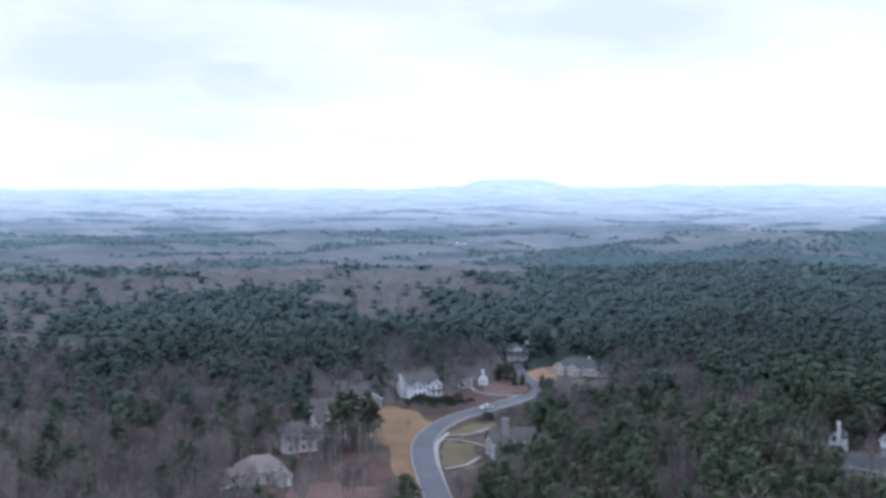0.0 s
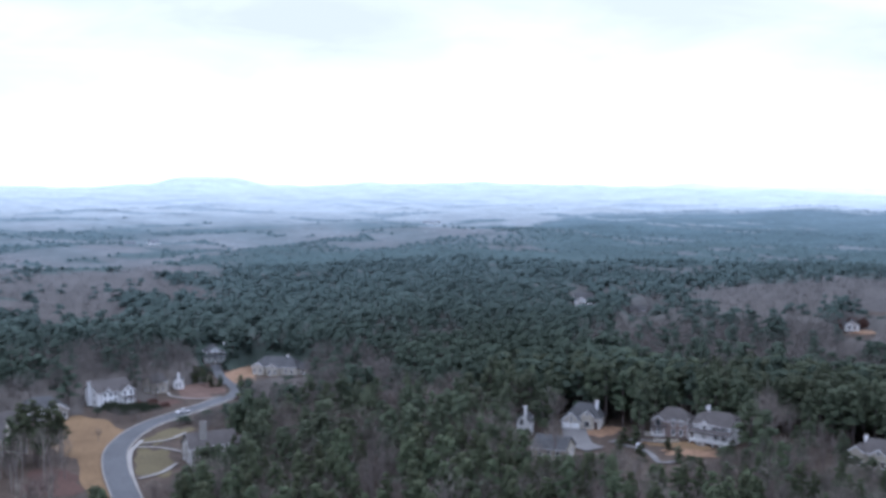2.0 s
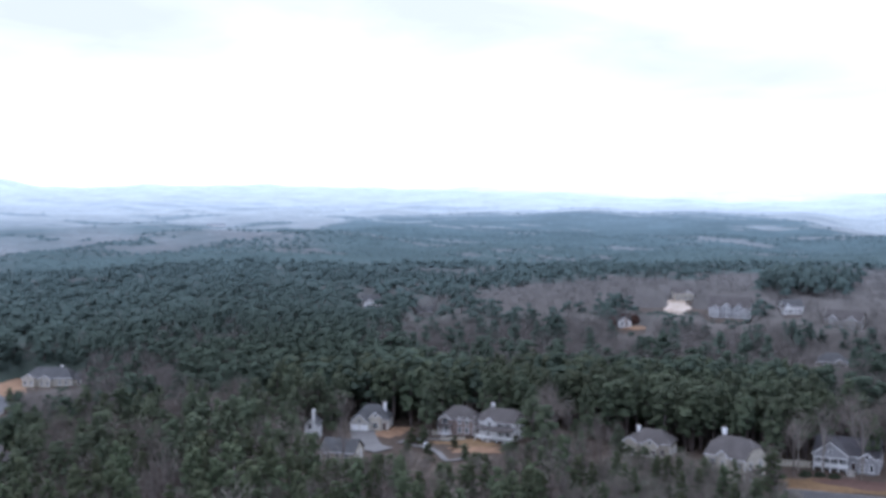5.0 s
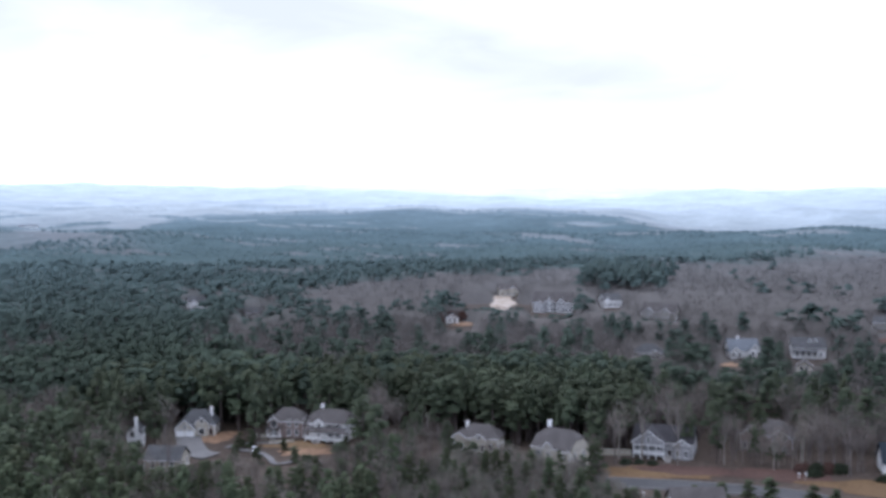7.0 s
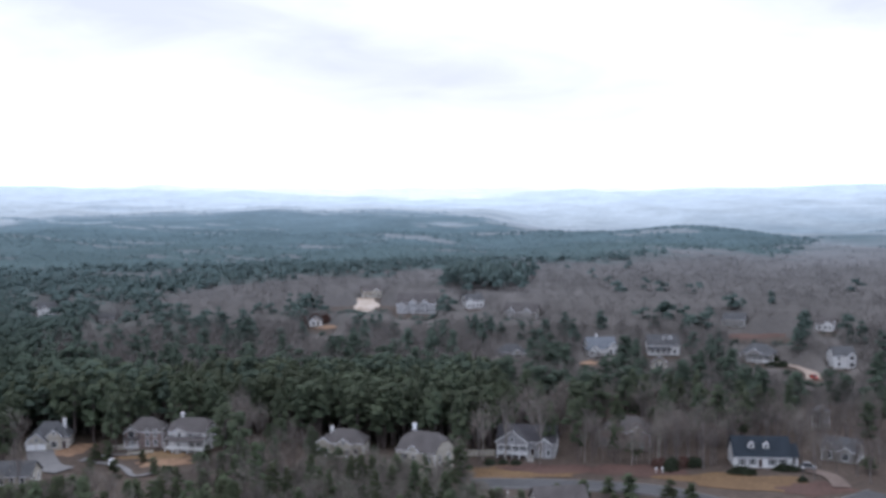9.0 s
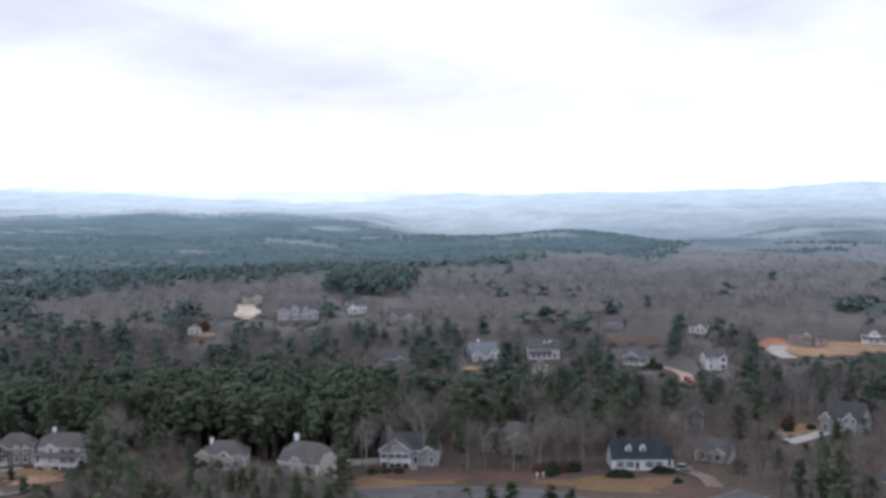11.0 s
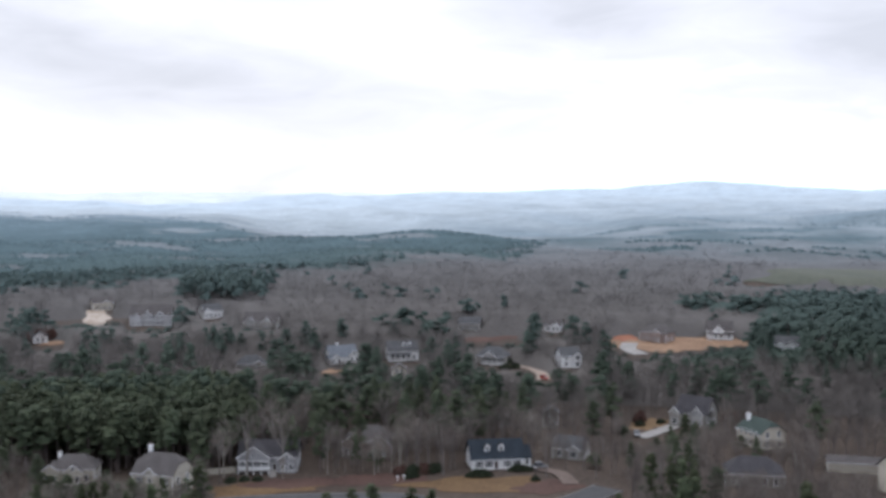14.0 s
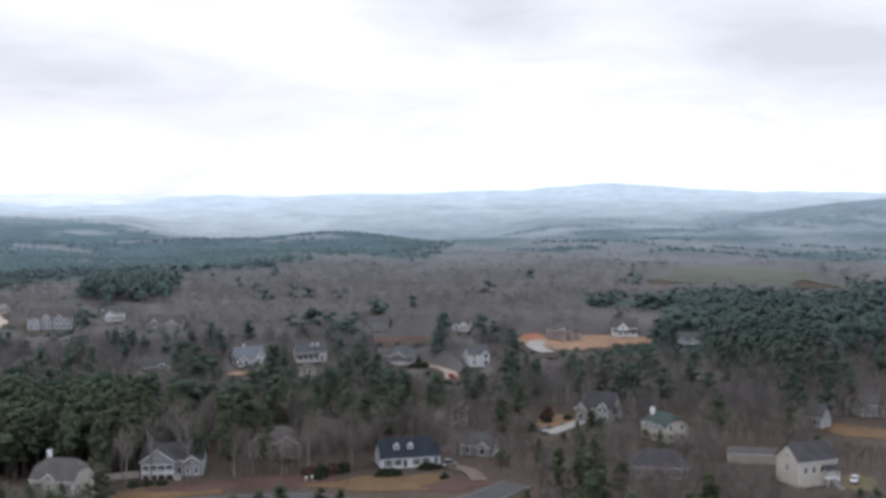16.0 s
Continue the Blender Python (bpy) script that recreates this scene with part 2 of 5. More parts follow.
WORN_CONCRETE = material("worn_grey_concrete", (0.13, 0.125, 0.125), (0.22, 0.212, 0.205), 0.2, 0.85, fine=2)
CONCRETE = material("pale_concrete", (0.24, 0.225, 0.21), (0.38, 0.36, 0.335), 0.2, 0.85, fine=2)
WHITE = material("white_siding", (0.72, 0.72, 0.72), (0.86, 0.86, 0.85), 0.4, 0.6, fine=6, stretch=(0.3, 0.3, 3))
CREAM = material("cream_siding", (0.37, 0.345, 0.285), (0.53, 0.495, 0.42), 0.4, 0.6, fine=6, stretch=(0.3, 0.3, 3))
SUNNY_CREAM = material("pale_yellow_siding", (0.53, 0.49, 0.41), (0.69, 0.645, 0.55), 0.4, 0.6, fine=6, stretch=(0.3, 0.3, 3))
GREIGE = material("grey_beige_siding", (0.23, 0.22, 0.20), (0.35, 0.335, 0.31), 0.4, 0.65, fine=6, stretch=(0.3, 0.3, 3))
LIGHT_GREY = material("light_grey_siding", (0.36, 0.36, 0.365), (0.50, 0.50, 0.505), 0.4, 0.6, fine=6, stretch=(0.3, 0.3, 3))
PALE_GREY = material("pale_grey_siding", (0.25, 0.25, 0.255), (0.36, 0.36, 0.365), 0.4, 0.6, fine=6, stretch=(0.3, 0.3, 3))
STONE = material("brown_brick_and_stone", (0.17, 0.132, 0.12), (0.37, 0.30, 0.275), 0.9, 0.85, fine=5, bump=0.3)
ROOF_GREY = material("grey_shingles", (0.064, 0.064, 0.067), (0.12, 0.12, 0.123), 0.3, 0.85, fine=5, bump=0.3)
ROOF_DARK = material("charcoal_shingles", (0.04, 0.038, 0.042), (0.085, 0.08, 0.085), 0.3, 0.85, fine=5, bump=0.3)
ROOF_BROWN = material("brown_shingles", (0.072, 0.064, 0.062), (0.13, 0.118, 0.113), 0.3, 0.85, fine=5, bump=0.3)
ROOF_TAN = material("tan_shingles", (0.17, 0.135, 0.12), (0.27, 0.225, 0.20), 0.3, 0.85, fine=5, bump=0.3)
ROOF_NAVY = material("dark_slate_blue_shingles", (0.012, 0.017, 0.024), (0.028, 0.038, 0.05), 0.3, 0.75, fine=5, bump=0.3)
ROOF_BLUE = material("blue_grey_shingles", (0.120, 0.135, 0.155), (0.192, 0.204, 0.223), 0.3, 0.8, fine=5, bump=0.3)
ROOF_GREEN = material("dark_green_shingles", (0.030, 0.047, 0.041), (0.058, 0.080, 0.070), 0.3, 0.75, fine=5, bump=0.3)
TRIM = material("white_trim", (0.80, 0.80, 0.80), (0.90, 0.90, 0.89), 1.0, 0.5)
GLASS = material("dark_window_glass", (0.015, 0.018, 0.022), (0.04, 0.045, 0.055), 0.5, 0.08)
DOOR = material("dark_door_paint", (0.04, 0.03, 0.03), (0.09, 0.06, 0.055), 1.0, 0.5)
SHUTTER = material("dark_shutter_paint", (0.03, 0.035, 0.04), (0.06, 0.065, 0.07), 1.0, 0.6)
RED = material("red_paint", (0.35, 0.03, 0.02), (0.5, 0.06, 0.04), 1.0, 0.35)
CAR_WHITE = material("white_car_paint", (0.72, 0.73, 0.75), (0.82, 0.82, 0.83), 1.0, 0.25)
CAR_SILVER = material("silver_car_paint", (0.35, 0.36, 0.38), (0.48, 0.49, 0.5), 1.0, 0.25, metal=0.5)
RUBBER = material("black_rubber", (0.012, 0.012, 0.012), (0.03, 0.03, 0.03), 4.0, 0.8)
SHRUB = material("evergreen_shrub", (0.022, 0.032, 0.02), (0.05, 0.06, 0.033), 0.8, 0.8, fine=4)
RUST_LEAF = material("rusty_dry_leaves", (0.085, 0.048, 0.042), (0.16, 0.095, 0.075), 0.5, 0.9, fine=3)


# ---------------------------------------------------------------- land


def sstep(v, a, b):
    t = np.clip((v - a) / (b - a), 0, 1)
    return t * t * (3 - 2 * t)


def bell(v, c, s):
    return np.exp(-((v - c) / s) ** 2)


def land(x, y):
    """Height of the ground: a shelf with a lower valley to the west, rolling woods, ridges and hills at the horizon."""
    x, y = np.asarray(x, float), np.asarray(y, float)
    r, a = np.hypot(x, y), np.degrees(np.arctan2(x, y))
    z = -6 * sstep(a, 13, 3) * sstep(r, 80, 200) * sstep(r, 900, 600)
    z = z + 7 * sstep(a, 24, 34) * sstep(r, 400, 700) * sstep(r, 1300, 800)
    z = z + 70 * sstep(r, 800, 4700)
    z = z + sstep(r, 700, 1100) * (5 - 2.5 * bell(r, 1800, 450)) * (np.sin(x / 90 + 1.3 * np.sin(y / 170)) * np.sin(y / 120 + x / 300) + 0.5 * np.sin(x / 41 - y / 57))
    z = z + 9 * bell(r, 1950, 330) * bell(a, 36, 13) + 9 * bell(r, 1480, 170) * bell(a, 53, 3.6)
    z = z + 12 * bell(r, 1250, 260) * bell(a, 14, 8) + 10 * bell(r, 1100, 180) * bell(a, 62, 9)
    z = z + 40 * bell(r, 2100, 220) * sstep(a, 71, 83) + 14 * bell(r, 3300, 260) * bell(a, 47, 4)
    z = z + 8 * sstep(np.hypot(x - 858, y - 240), 85, 45)
    z = z - 26 * bell(r, 2020, 330) * sstep(a, 42, 47) * sstep(a, 66, 60)
    far = bell(r, 4500, 300)
    z = z + far * (31 * sstep(a, -2.8, -0.9) * sstep(a, 3.2, 1.2) + 13 * sstep(a, -14, 2) * sstep(a, 32, 24) + 9 * bell(a, 12, 3.5))
    z = z + far * (36 * bell(a, 68, 4.5) + 9 * sstep(a, 52, 62) + 5 * np.sin(a / 3.1) * np.sin(a / 1.3))
    return z


def mesh_object(name, verts, faces, mat, tone=None, smooth=False, second=None, which=None, marks=()):
    """One mesh object from arrays of corners and of triangles or quads."""
    me = bpy.data.meshes.new(name)
    verts, faces = np.asarray(verts, np.float32), np.asarray(faces, np.int32)
    n, k = faces.shape
    me.vertices.add(len(verts))
    me.vertices.foreach_set("co", verts.ravel())
    me.loops.add(n * k)
    me.loops.foreach_set("vertex_index", faces.ravel())
    me.polygons.add(n)
    me.polygons.foreach_set("loop_start", np.arange(0, n * k, k, dtype=np.int32))
    if smooth:
        me.polygons.foreach_set("use_smooth", np.ones(n, bool))
    if tone is not None:
        at = me.attributes.new("tone", "FLOAT", "POINT")
        at.data.foreach_set("value", np.asarray(tone, np.float32))
    for mark, values in marks:
        at = me.attributes.new(mark, "FLOAT", "POINT")
        at.data.foreach_set("value", np.asarray(values, np.float32).ravel())
    me.update(calc_edges=True)
    me.materials.append(mat)
    if second:
        me.materials.append(second)
        me.polygons.foreach_set("material_index", np.asarray(which, np.int32))
    return new(name, me)


def grid_faces(rows, cols, wrap=False):
    i, j = np.meshgrid(np.arange(rows - 1), np.arange(cols if wrap else cols - 1), indexing="ij")
    k = (j + 1) % cols
    return np.stack([i * cols + j, i * cols + k, (i + 1) * cols + k, (i + 1) * cols + j], -1).reshape(-1, 4)


def haze_distance(x, y):
    """Distance as the painted haze takes it; raised round bearing 40, where the haze is palest."""
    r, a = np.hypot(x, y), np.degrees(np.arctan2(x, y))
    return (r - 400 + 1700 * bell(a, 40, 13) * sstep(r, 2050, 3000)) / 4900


def polar_sheet(name, mat, angles, radii, lift=0.0, wrap=False, glades=(), canopy=None):
    """A sheet of ground, or of treetops with their height and mix from canopy(); glades: gaps in it, with their reach."""
    a, r = np.meshgrid(np.radians(angles), radii)
    x, y = r * np.sin(a), r * np.cos(a)
    z = land(x, y) + lift
    marks = ()
    if canopy:
        top, mix = canopy(x.ravel(), y.ravel())
        top = np.pad(top.reshape(z.shape), 1, "edge")
        top = (top[:-2] + 2 * top[1:-1] + top[2:]) / 4
        z = z + (top[:, :-2] + 2 * top[:, 1:-1] + top[:, 2:]) / 4 - lift
        # the low tone paints shade between the crowns into the sheet
        marks = (("pines", mix), ("away", haze_distance(x, y)), ("tone", np.full(x.shape, 0.22)))
    for gx, gy, reach in glades:
        z = z - lift * bell(np.hypot(x - gx, y - gy), 0, reach)
    v = np.stack([x, y, z], -1).reshape(-1, 3)
    return mesh_object(name, v, grid_faces(len(radii), len(angles), wrap)[:, ::-1], mat, smooth=True, marks=marks)


def pine_share(x, y):
    """How much of the far woods is pine: the long dark belt, and streaks of it elsewhere."""
    r, a = np.hypot(x, y), np.degrees(np.arctan2(x, y))
    q = np.log(r) * 14
    drift = np.sin(a / 2.3 + 1.7 * np.sin(q)) * np.sin(q * 2.1 + 1.1 * np.sin(a / 3.1)) + 0.6 * np.sin(a / 0.9 + q * 1.3) * np.sin(q * 4.3 + a / 1.7) + 0.35 * np.sin(a / 0.37 + 2 * np.sin(q * 3)) * np.sin(q * 9 + a)
    inner = 800 + 40 * np.sin(a / 2.7) + 130 * sstep(a, 40, 52)
    outer = 2050 - 620 * sstep(a, 39, 46) + 110 * bell(a, 53, 3.0) - 700 * sstep(a, 22, 14)
    belt = sstep(a + 0.8 * drift, 12, 19) * sstep(a + 0.8 * drift, 60, 57) * sstep(r + 60 * drift, inner - 40, inner + 60) * sstep(r + 70 * drift, outer + 90, outer - 60)
    near = sstep(a, -1, 3) * sstep(a, 24, 20) * sstep(r + 60 * drift, 1150, 1000)
    hill = sstep(a, 70, 74) * bell(r, 2080, 260) * 0.95
    west = sstep(a, 8, 0) * bell(r, 1220, 260)
    streak = sstep(drift + 0.4 * west, 0.22, 0.85) * (1 - 0.95 * sstep(a, 40, 46) * sstep(r, 1200, 1050)) * (0.9 - 0.65 * sstep(a, 37, 43) * sstep(a, 64, 59) * sstep(r, outer, outer + 150))
    bald = sstep(drift, 0.5, 1.0) * 0.7
    return np.clip(np.maximum(hill, np.maximum(np.maximum(belt * (1 - bald), near * (1 - bald)), streak * (1 - 0.8 * belt))), 0, 1)


WEDGE = np.r_[np.arange(-50, 110, 1.0), np.arange(110, 310, 5.0)]
RADII = np.r_[0, np.arange(40, 800, 12), np.geomspace(800, 4950, 90)]
tagged(polar_sheet("ground", LITTER, WEDGE, RADII, wrap=True), "brown winter woodland floor covered in leaf litter", "ground", kind="structure")

def spline(points, step=3.0):
    """A smooth line through the given plan points."""
    p = np.array([points[0], *points, points[-1]], float)
    out = []
    for a, b, c, d in zip(p, p[1:], p[2:], p[3:]):
        n = max(2, int(np.hypot(*(c - b)) / step))
        for t in np.arange(n) / n:
            out.append(0.5 * (2 * b + (c - a) * t + (2 * a - 5 * b + 4 * c - d) * t**2 + (3 * b - a - 3 * c + d) * t**3))
    return np.array([*out, p[-1]])


def ribbon(name, points, width, mat, lift, shift=0.0, height=0.0):
    """A strip that follows the ground; with a height it is a raised kerb."""
    c = spline(points)
    d = np.gradient(c, axis=0)
    side = np.stack([d[:, 1], -d[:, 0]], 1) / np.hypot(d[:, 0], d[:, 1])[:, None]
    offs = (np.array([-0.5, 0.5]) if height else np.linspace(-0.5, 0.5, 5)) * width + shift
    p = c[:, None] + side[:, None] * offs[None, :, None]
    z = land(p[..., 0], p[..., 1]) + lift
    v = np.concatenate([p, z[..., None]], -1)
    if height:
        v = np.concatenate([v[:, :1] - [0, 0, 0.3], v[:, :1] + [0, 0, height], v[:, 1:] + [0, 0, height], v[:, 1:] - [0, 0, 0.3]], 1)
    return mesh_object(name, v.reshape(-1, 3), grid_faces(v.shape[0], v.shape[1])[:, ::-1], mat)


def patch(name, x, y, rx, ry, turn, mat, label, seed=0, category="lawn", lift=0.05):
    """An open piece of ground with an uneven rounded outline, draped over the land."""
    rng = np.random.default_rng(seed)
    th = np.linspace(0, 2 * np.pi, 48, endpoint=False)
    edge = 1 + sum(rng.uniform(-0.13, 0.13) * np.sin(k * th + rng.uniform(0, 6)) for k in range(2, 9))
    s = np.linspace(0.02, 1, 8)[:, None] * edge[None]
    u, v = rx * s * np.cos(th), ry * s * np.sin(th)
    c, d = math.cos(radians(turn)), math.sin(radians(turn))
    px, py = x + u * c - v * d, y + u * d + v * c
    verts = np.stack([px, py, land(px, py) + lift + 0.005 * seed], -1).reshape(-1, 3)
    OPEN.append((x, y, max(rx, ry) * 0.5 + min(rx, ry) * 0.5, 0.5))
    FLAT.append((x, y, rx, ry, turn))
    return tagged(mesh_object(name, verts, grid_faces(8, 48, True), mat), label, category, kind="structure")


OPEN, FLAT = [], []   # open spots that trees are cut low for, to fit the camera's view; cleared ellipses


# ---------------------------------------------------------------- streets and yards
def street(points, width, label, screened=(), mat=ASPHALT):
    """A street with kerbs; growth may screen the stretch between the two given easts."""
    tagged(ribbon("road", points, width, mat, 0.44), label, "road", kind="structure")
    for s in (-1, 1):
        tagged(ribbon("kerb", points, 0.34, CONCRETE if mat is ASPHALT else WORN_CONCRETE, 0.0, s * (width / 2 + 0.12), 0.58), "pale concrete kerb along the street", "kerb", kind="structure")
    for x, y in spline(points, 9.0):
        FLAT.append((x, y, width / 2 + 2.0, width / 2 + 2.0, 0))
        if not screened or not screened[0] < x < screened[1]:
            OPEN.append((x, y, width / 2, 0.3))


def drive(points, width, label="pale concrete driveway", mat=CONCRETE, seen=False):
    tagged(ribbon("driveway", points, width, mat, 0.40), label, "driveway", kind="structure")
    for x, y in spline(points, 5.0):
        FLAT.append((x, y, width / 2 + 0.6, width / 2 + 0.6, 0))
        if seen:
            OPEN.append((x, y, width / 2, 0.5))


street([(-14, 255), (-18.6, 281), (-22, 300), (-25, 319), (-26.5, 340), (-24, 360), (-18, 378), (-8, 394), (2, 409), (9, 421)], 6.9, "grey asphalt street curving uphill between the houses")
street([(183, 207), (190, 201), (204, 186), (214, 172), (215.5, 161.5), (217.5, 151), (223.5, 139.5), (236.5, 134.5), (254, 133)], 8.2, "dark old asphalt street past the white houses", (100, 187), OLD_ASPHALT)
tagged(ribbon("pavement", [(-13, 262), (-15.5, 281), (-18.5, 300), (-21, 319), (-22, 338), (-19.5, 354)], 1.4, CONCRETE, 0.42), "pale concrete footpath inside the bend", "footpath", kind="structure")
drive([(-21, 345), (-14, 343), (-8, 337), (-5, 334)], 1.1, "narrow pale concrete garden path", seen=True)
drive([(-20, 350), (-12, 352), (-6, 362)], 1.3, "narrow pale concrete drive", seen=True)
drive([(-18, 307), (-12, 312), (-8, 322)], 1.4, "curved pale garden path", seen=True)
drive([(7, 421), (-3, 420), (-12, 427), (-14, 436)], 1.3, "narrow pale concrete path round the bank", seen=True)
drive([(8.5, 419), (12, 430), (12, 442), (8.5, 458), (6, 478), (5, 500)], 4.4, "narrow grey end of the street below the porch house", ASPHALT, True)
drive([(112, 315), (109, 305), (107, 294), (109, 288)], 7.5, "worn grey concrete driveway and turning place", WORN_CONCRETE, True)
drive([(132, 291), (123, 297), (116, 295)], 2.0, "narrow grey garden path", WORN_CONCRETE)
drive([(261, 160), (260, 151), (252, 143)], 4.5, "worn gravel driveway with bare edges", GRAVEL)
drive([(336, 150), (324, 151), (313, 152)], 5.0, seen=True)
drive([(404, 260), (404, 248), (396, 237), (384, 229)], 5.5, "sandy driveway along the yard", SANDY, True)
drive([(488, 240), (473, 234), (462, 222)], 8.0, "pale concrete drive on the cleared lot", seen=True)
patch("lawn", -36, 364, 12, 34, 14, GRASS, "wide tan dormant lawn beside the street", seed=1)
patch("lawn", -30, 315, 4.8, 34, 9, GRASS, "narrow tan grass verge along the street", seed=2)
patch("planting_bed", -41, 309, 8, 15, 12, STRAW, "reddish pine straw bed under bare trees", seed=3)
patch("planting_bed", -48, 282, 17, 9, 0, BANK, "bare reddish clay yard with leaves", seed=4)
patch("lawn", -14.8, 326, 6, 17, 6, OLIVE, "olive winter lawn inside the kerb", seed=5)
patch("lawn", -12, 360, 5, 13, -30, OLIVE, "small olive lawn behind the footpath", seed=6)
patch("lawn", -2, 438, 9, 18, 4, BANK, "reddish brown bank inside the bend", seed=7)
patch("planting_bed", -20, 413, 12, 7, 30, STRAW, "brown mulched slope with shrubs", seed=8)
patch("lawn", 17, 474, 7, 24, -8, CLAY, "cleared orange clay yard", seed=9)
patch("lawn", 118, 309, 5, 6, 0, CLAY, "orange-tan dry front lawn", seed=10)
patch("lawn", 133, 290, 8, 3.5, -20, GRASS, "tan strip of front lawn", seed=11)
patch("lawn", 134, 279, 7, 5, -20, CLAY, "patch of bare orange soil", seed=12)
patch("lawn", 200, 208, 17, 6, -45, LEAFY, "tan dormant front lawn", seed=13)
patch("planting_bed", 210, 204, 13, 5, -42, STRAW, "dark reddish pine straw bed", seed=14)
patch("lawn", 226, 188, 14, 6, -48, STRAW, "brown leaf-strewn yard", seed=15)
patch("lawn", 238, 163, 18, 8, -52, LEAFY, "tan dormant front lawn of the slate-roofed house", seed=16)
patch("planting_bed", 246, 147, 9, 6, -30, STRAW, "worn reddish soil by the driveway", seed=18)
patch("lawn", 490, 228, 17, 27, 16, CLAY, "cleared orange lot around new houses", seed=19)
patch("lawn", 514, 210, 15, 25, 20, CLAY, "bare orange yard of the white gabled house", seed=33)
patch("lawn", 503, 250, 10, 7, 20, RED_CLAY, "raw red clay bank at the edge of the lot", seed=34)
patch("lawn", 386, 529, 8, 43, -33, SAND, "pale graded building lot", seed=20)
patch("lawn", 334, 158, 11, 5, 0, GRASS, "tan winter yard", seed=21)
patch("lawn", 462, 304, 24, 7, -30, STRAW, "brown cleared soil between trees", seed=22)
patch("lawn", 302, 56, 9, 5, 0, OLIVE, "dull winter yard with a parked car", seed=24)
patch("lawn", 347, 314, 5, 4, 0, CLAY, "bare orange soil beside the house", seed=25)
patch("lawn", 368, 62, 26, 9, 80, LEAFY, "tan field edge behind the houses", seed=26)
patch("lawn", 858, 240, 62, 92, 15.6, FIELD, "dull green field edged by woods", seed=27, category="field", lift=0.4)
FLAT[-1] = (858, 240, 40, 58, 15.6)
patch("lawn", 779, 171, 2, 3.2, 13, CLAY, "bare orange clay spot before the field", seed=30)
patch("lawn", 318, 469, 8, 6, 0, CLAY, "orange soil beside the small white house", seed=31)
drive([(117, 292), (121.5, 286), (122, 279), (120.5, 270), (125.5, 270)], 1.9, "curving grey driveway below the white houses", WORN_CONCRETE, True)
patch("lawn", 123, 313, 5, 3, -20, CLAY, "strip of orange soil beside the drive", seed=17)
patch("lawn", 138, 284, 5, 3, -20, GRASS, "tan patch of front lawn by the path", seed=23)


# ---------------------------------------------------------------- houses
def part(name, bm, mat, parent, label=""):
    """Links a bmesh as one mesh object under a thing or a part."""
    me = bpy.data.meshes.new(name)
    bmesh.ops.recalc_face_normals(bm, faces=bm.faces)
    bm.to_mesh(me)
    bm.free()
    me.materials.append(mat)
    return under(name, me, parent, label)


def under(name, me, parent, label="", m=None):
    ob = new(name, me)
    ob.parent = parent
    if m is not None:
        ob.matrix_basis = m
    return tagged(ob, label) if label else ob


def box(bm, x0, x1, y0, y1, z0, z1, taper=1.0):
    cx, cy = (x0 + x1) / 2, (y0 + y1) / 2
    c = [bm.verts.new((x, y, z0)) for x, y in ((x0, y0), (x1, y0), (x1, y1), (x0, y1))]
    t = [bm.verts.new((cx + (x - cx) * taper, cy + (y - cy) * taper, z1)) for x, y in ((x0, y0), (x1, y0), (x1, y1), (x0, y1))]
    bm.faces.new(c[::-1]), bm.faces.new(t)
    for i in range(4):
        bm.faces.new((c[i], c[(i + 1) % 4], t[(i + 1) % 4], t[i]))
    return bm


def solid(*boxes):
    bm = bmesh.new()
    for b in boxes:
        box(bm, *b)
    return bm


def prism(outline, depth, along="x", start=0.0):
    """An outline in the plane across, drawn out along x or y."""
    bm = bmesh.new()
    ends = []
    for s in (start, start + depth):
        ends.append([bm.verts.new((s, a, b) if along == "x" else (a, s, b)) for a, b in outline])
    bm.faces.new(ends[0]), bm.faces.new(ends[1][::-1])
    n = len(outline)
    for i in range(n):
        bm.faces.new((ends[0][i], ends[0][(i + 1) % n], ends[1][(i + 1) % n], ends[1][i]))
    return bm


def shell(tops, faces, thick=0.22):
    """A roof skin: the upper faces, and the same again below them."""
    bm = bmesh.new()
    up = [bm.verts.new(p) for p in tops]
    low = [bm.verts.new((p[0], p[1], p[2] - thick)) for p in tops]
    rim = {}
    for f in faces:
        bm.faces.new([up[i] for i in f]), bm.faces.new([low[i] for i in f[::-1]])
        for a, b in zip(f, f[1:] + f[:1]):
            rim[(a, b)] = True
    for a, b in rim:
        if (b, a) not in rim:
            bm.faces.new((up[a], up[b], low[b], low[a]))
    return bm


def roof_line(half, h, pitch, over, thick=0.22):
    e, top = half + over, h + half * pitch
    low = h - over * pitch
    return [(-e, low), (0, top), (e, low), (e, low + thick), (0, top + thick * 1.2), (-e, low + thick)]


def gable_line(half, h, pitch, base=-1.5):
    return [(-half, base), (half, base), (half, h), (0, h + half * pitch), (-half, h)]


def keep_mesh(bm, mat):
    me = bpy.data.meshes.new("shared")
    bmesh.ops.recalc_face_normals(bm, faces=bm.faces)
    bm.to_mesh(me)
    bm.free()
    me.materials.append(mat)
    return me


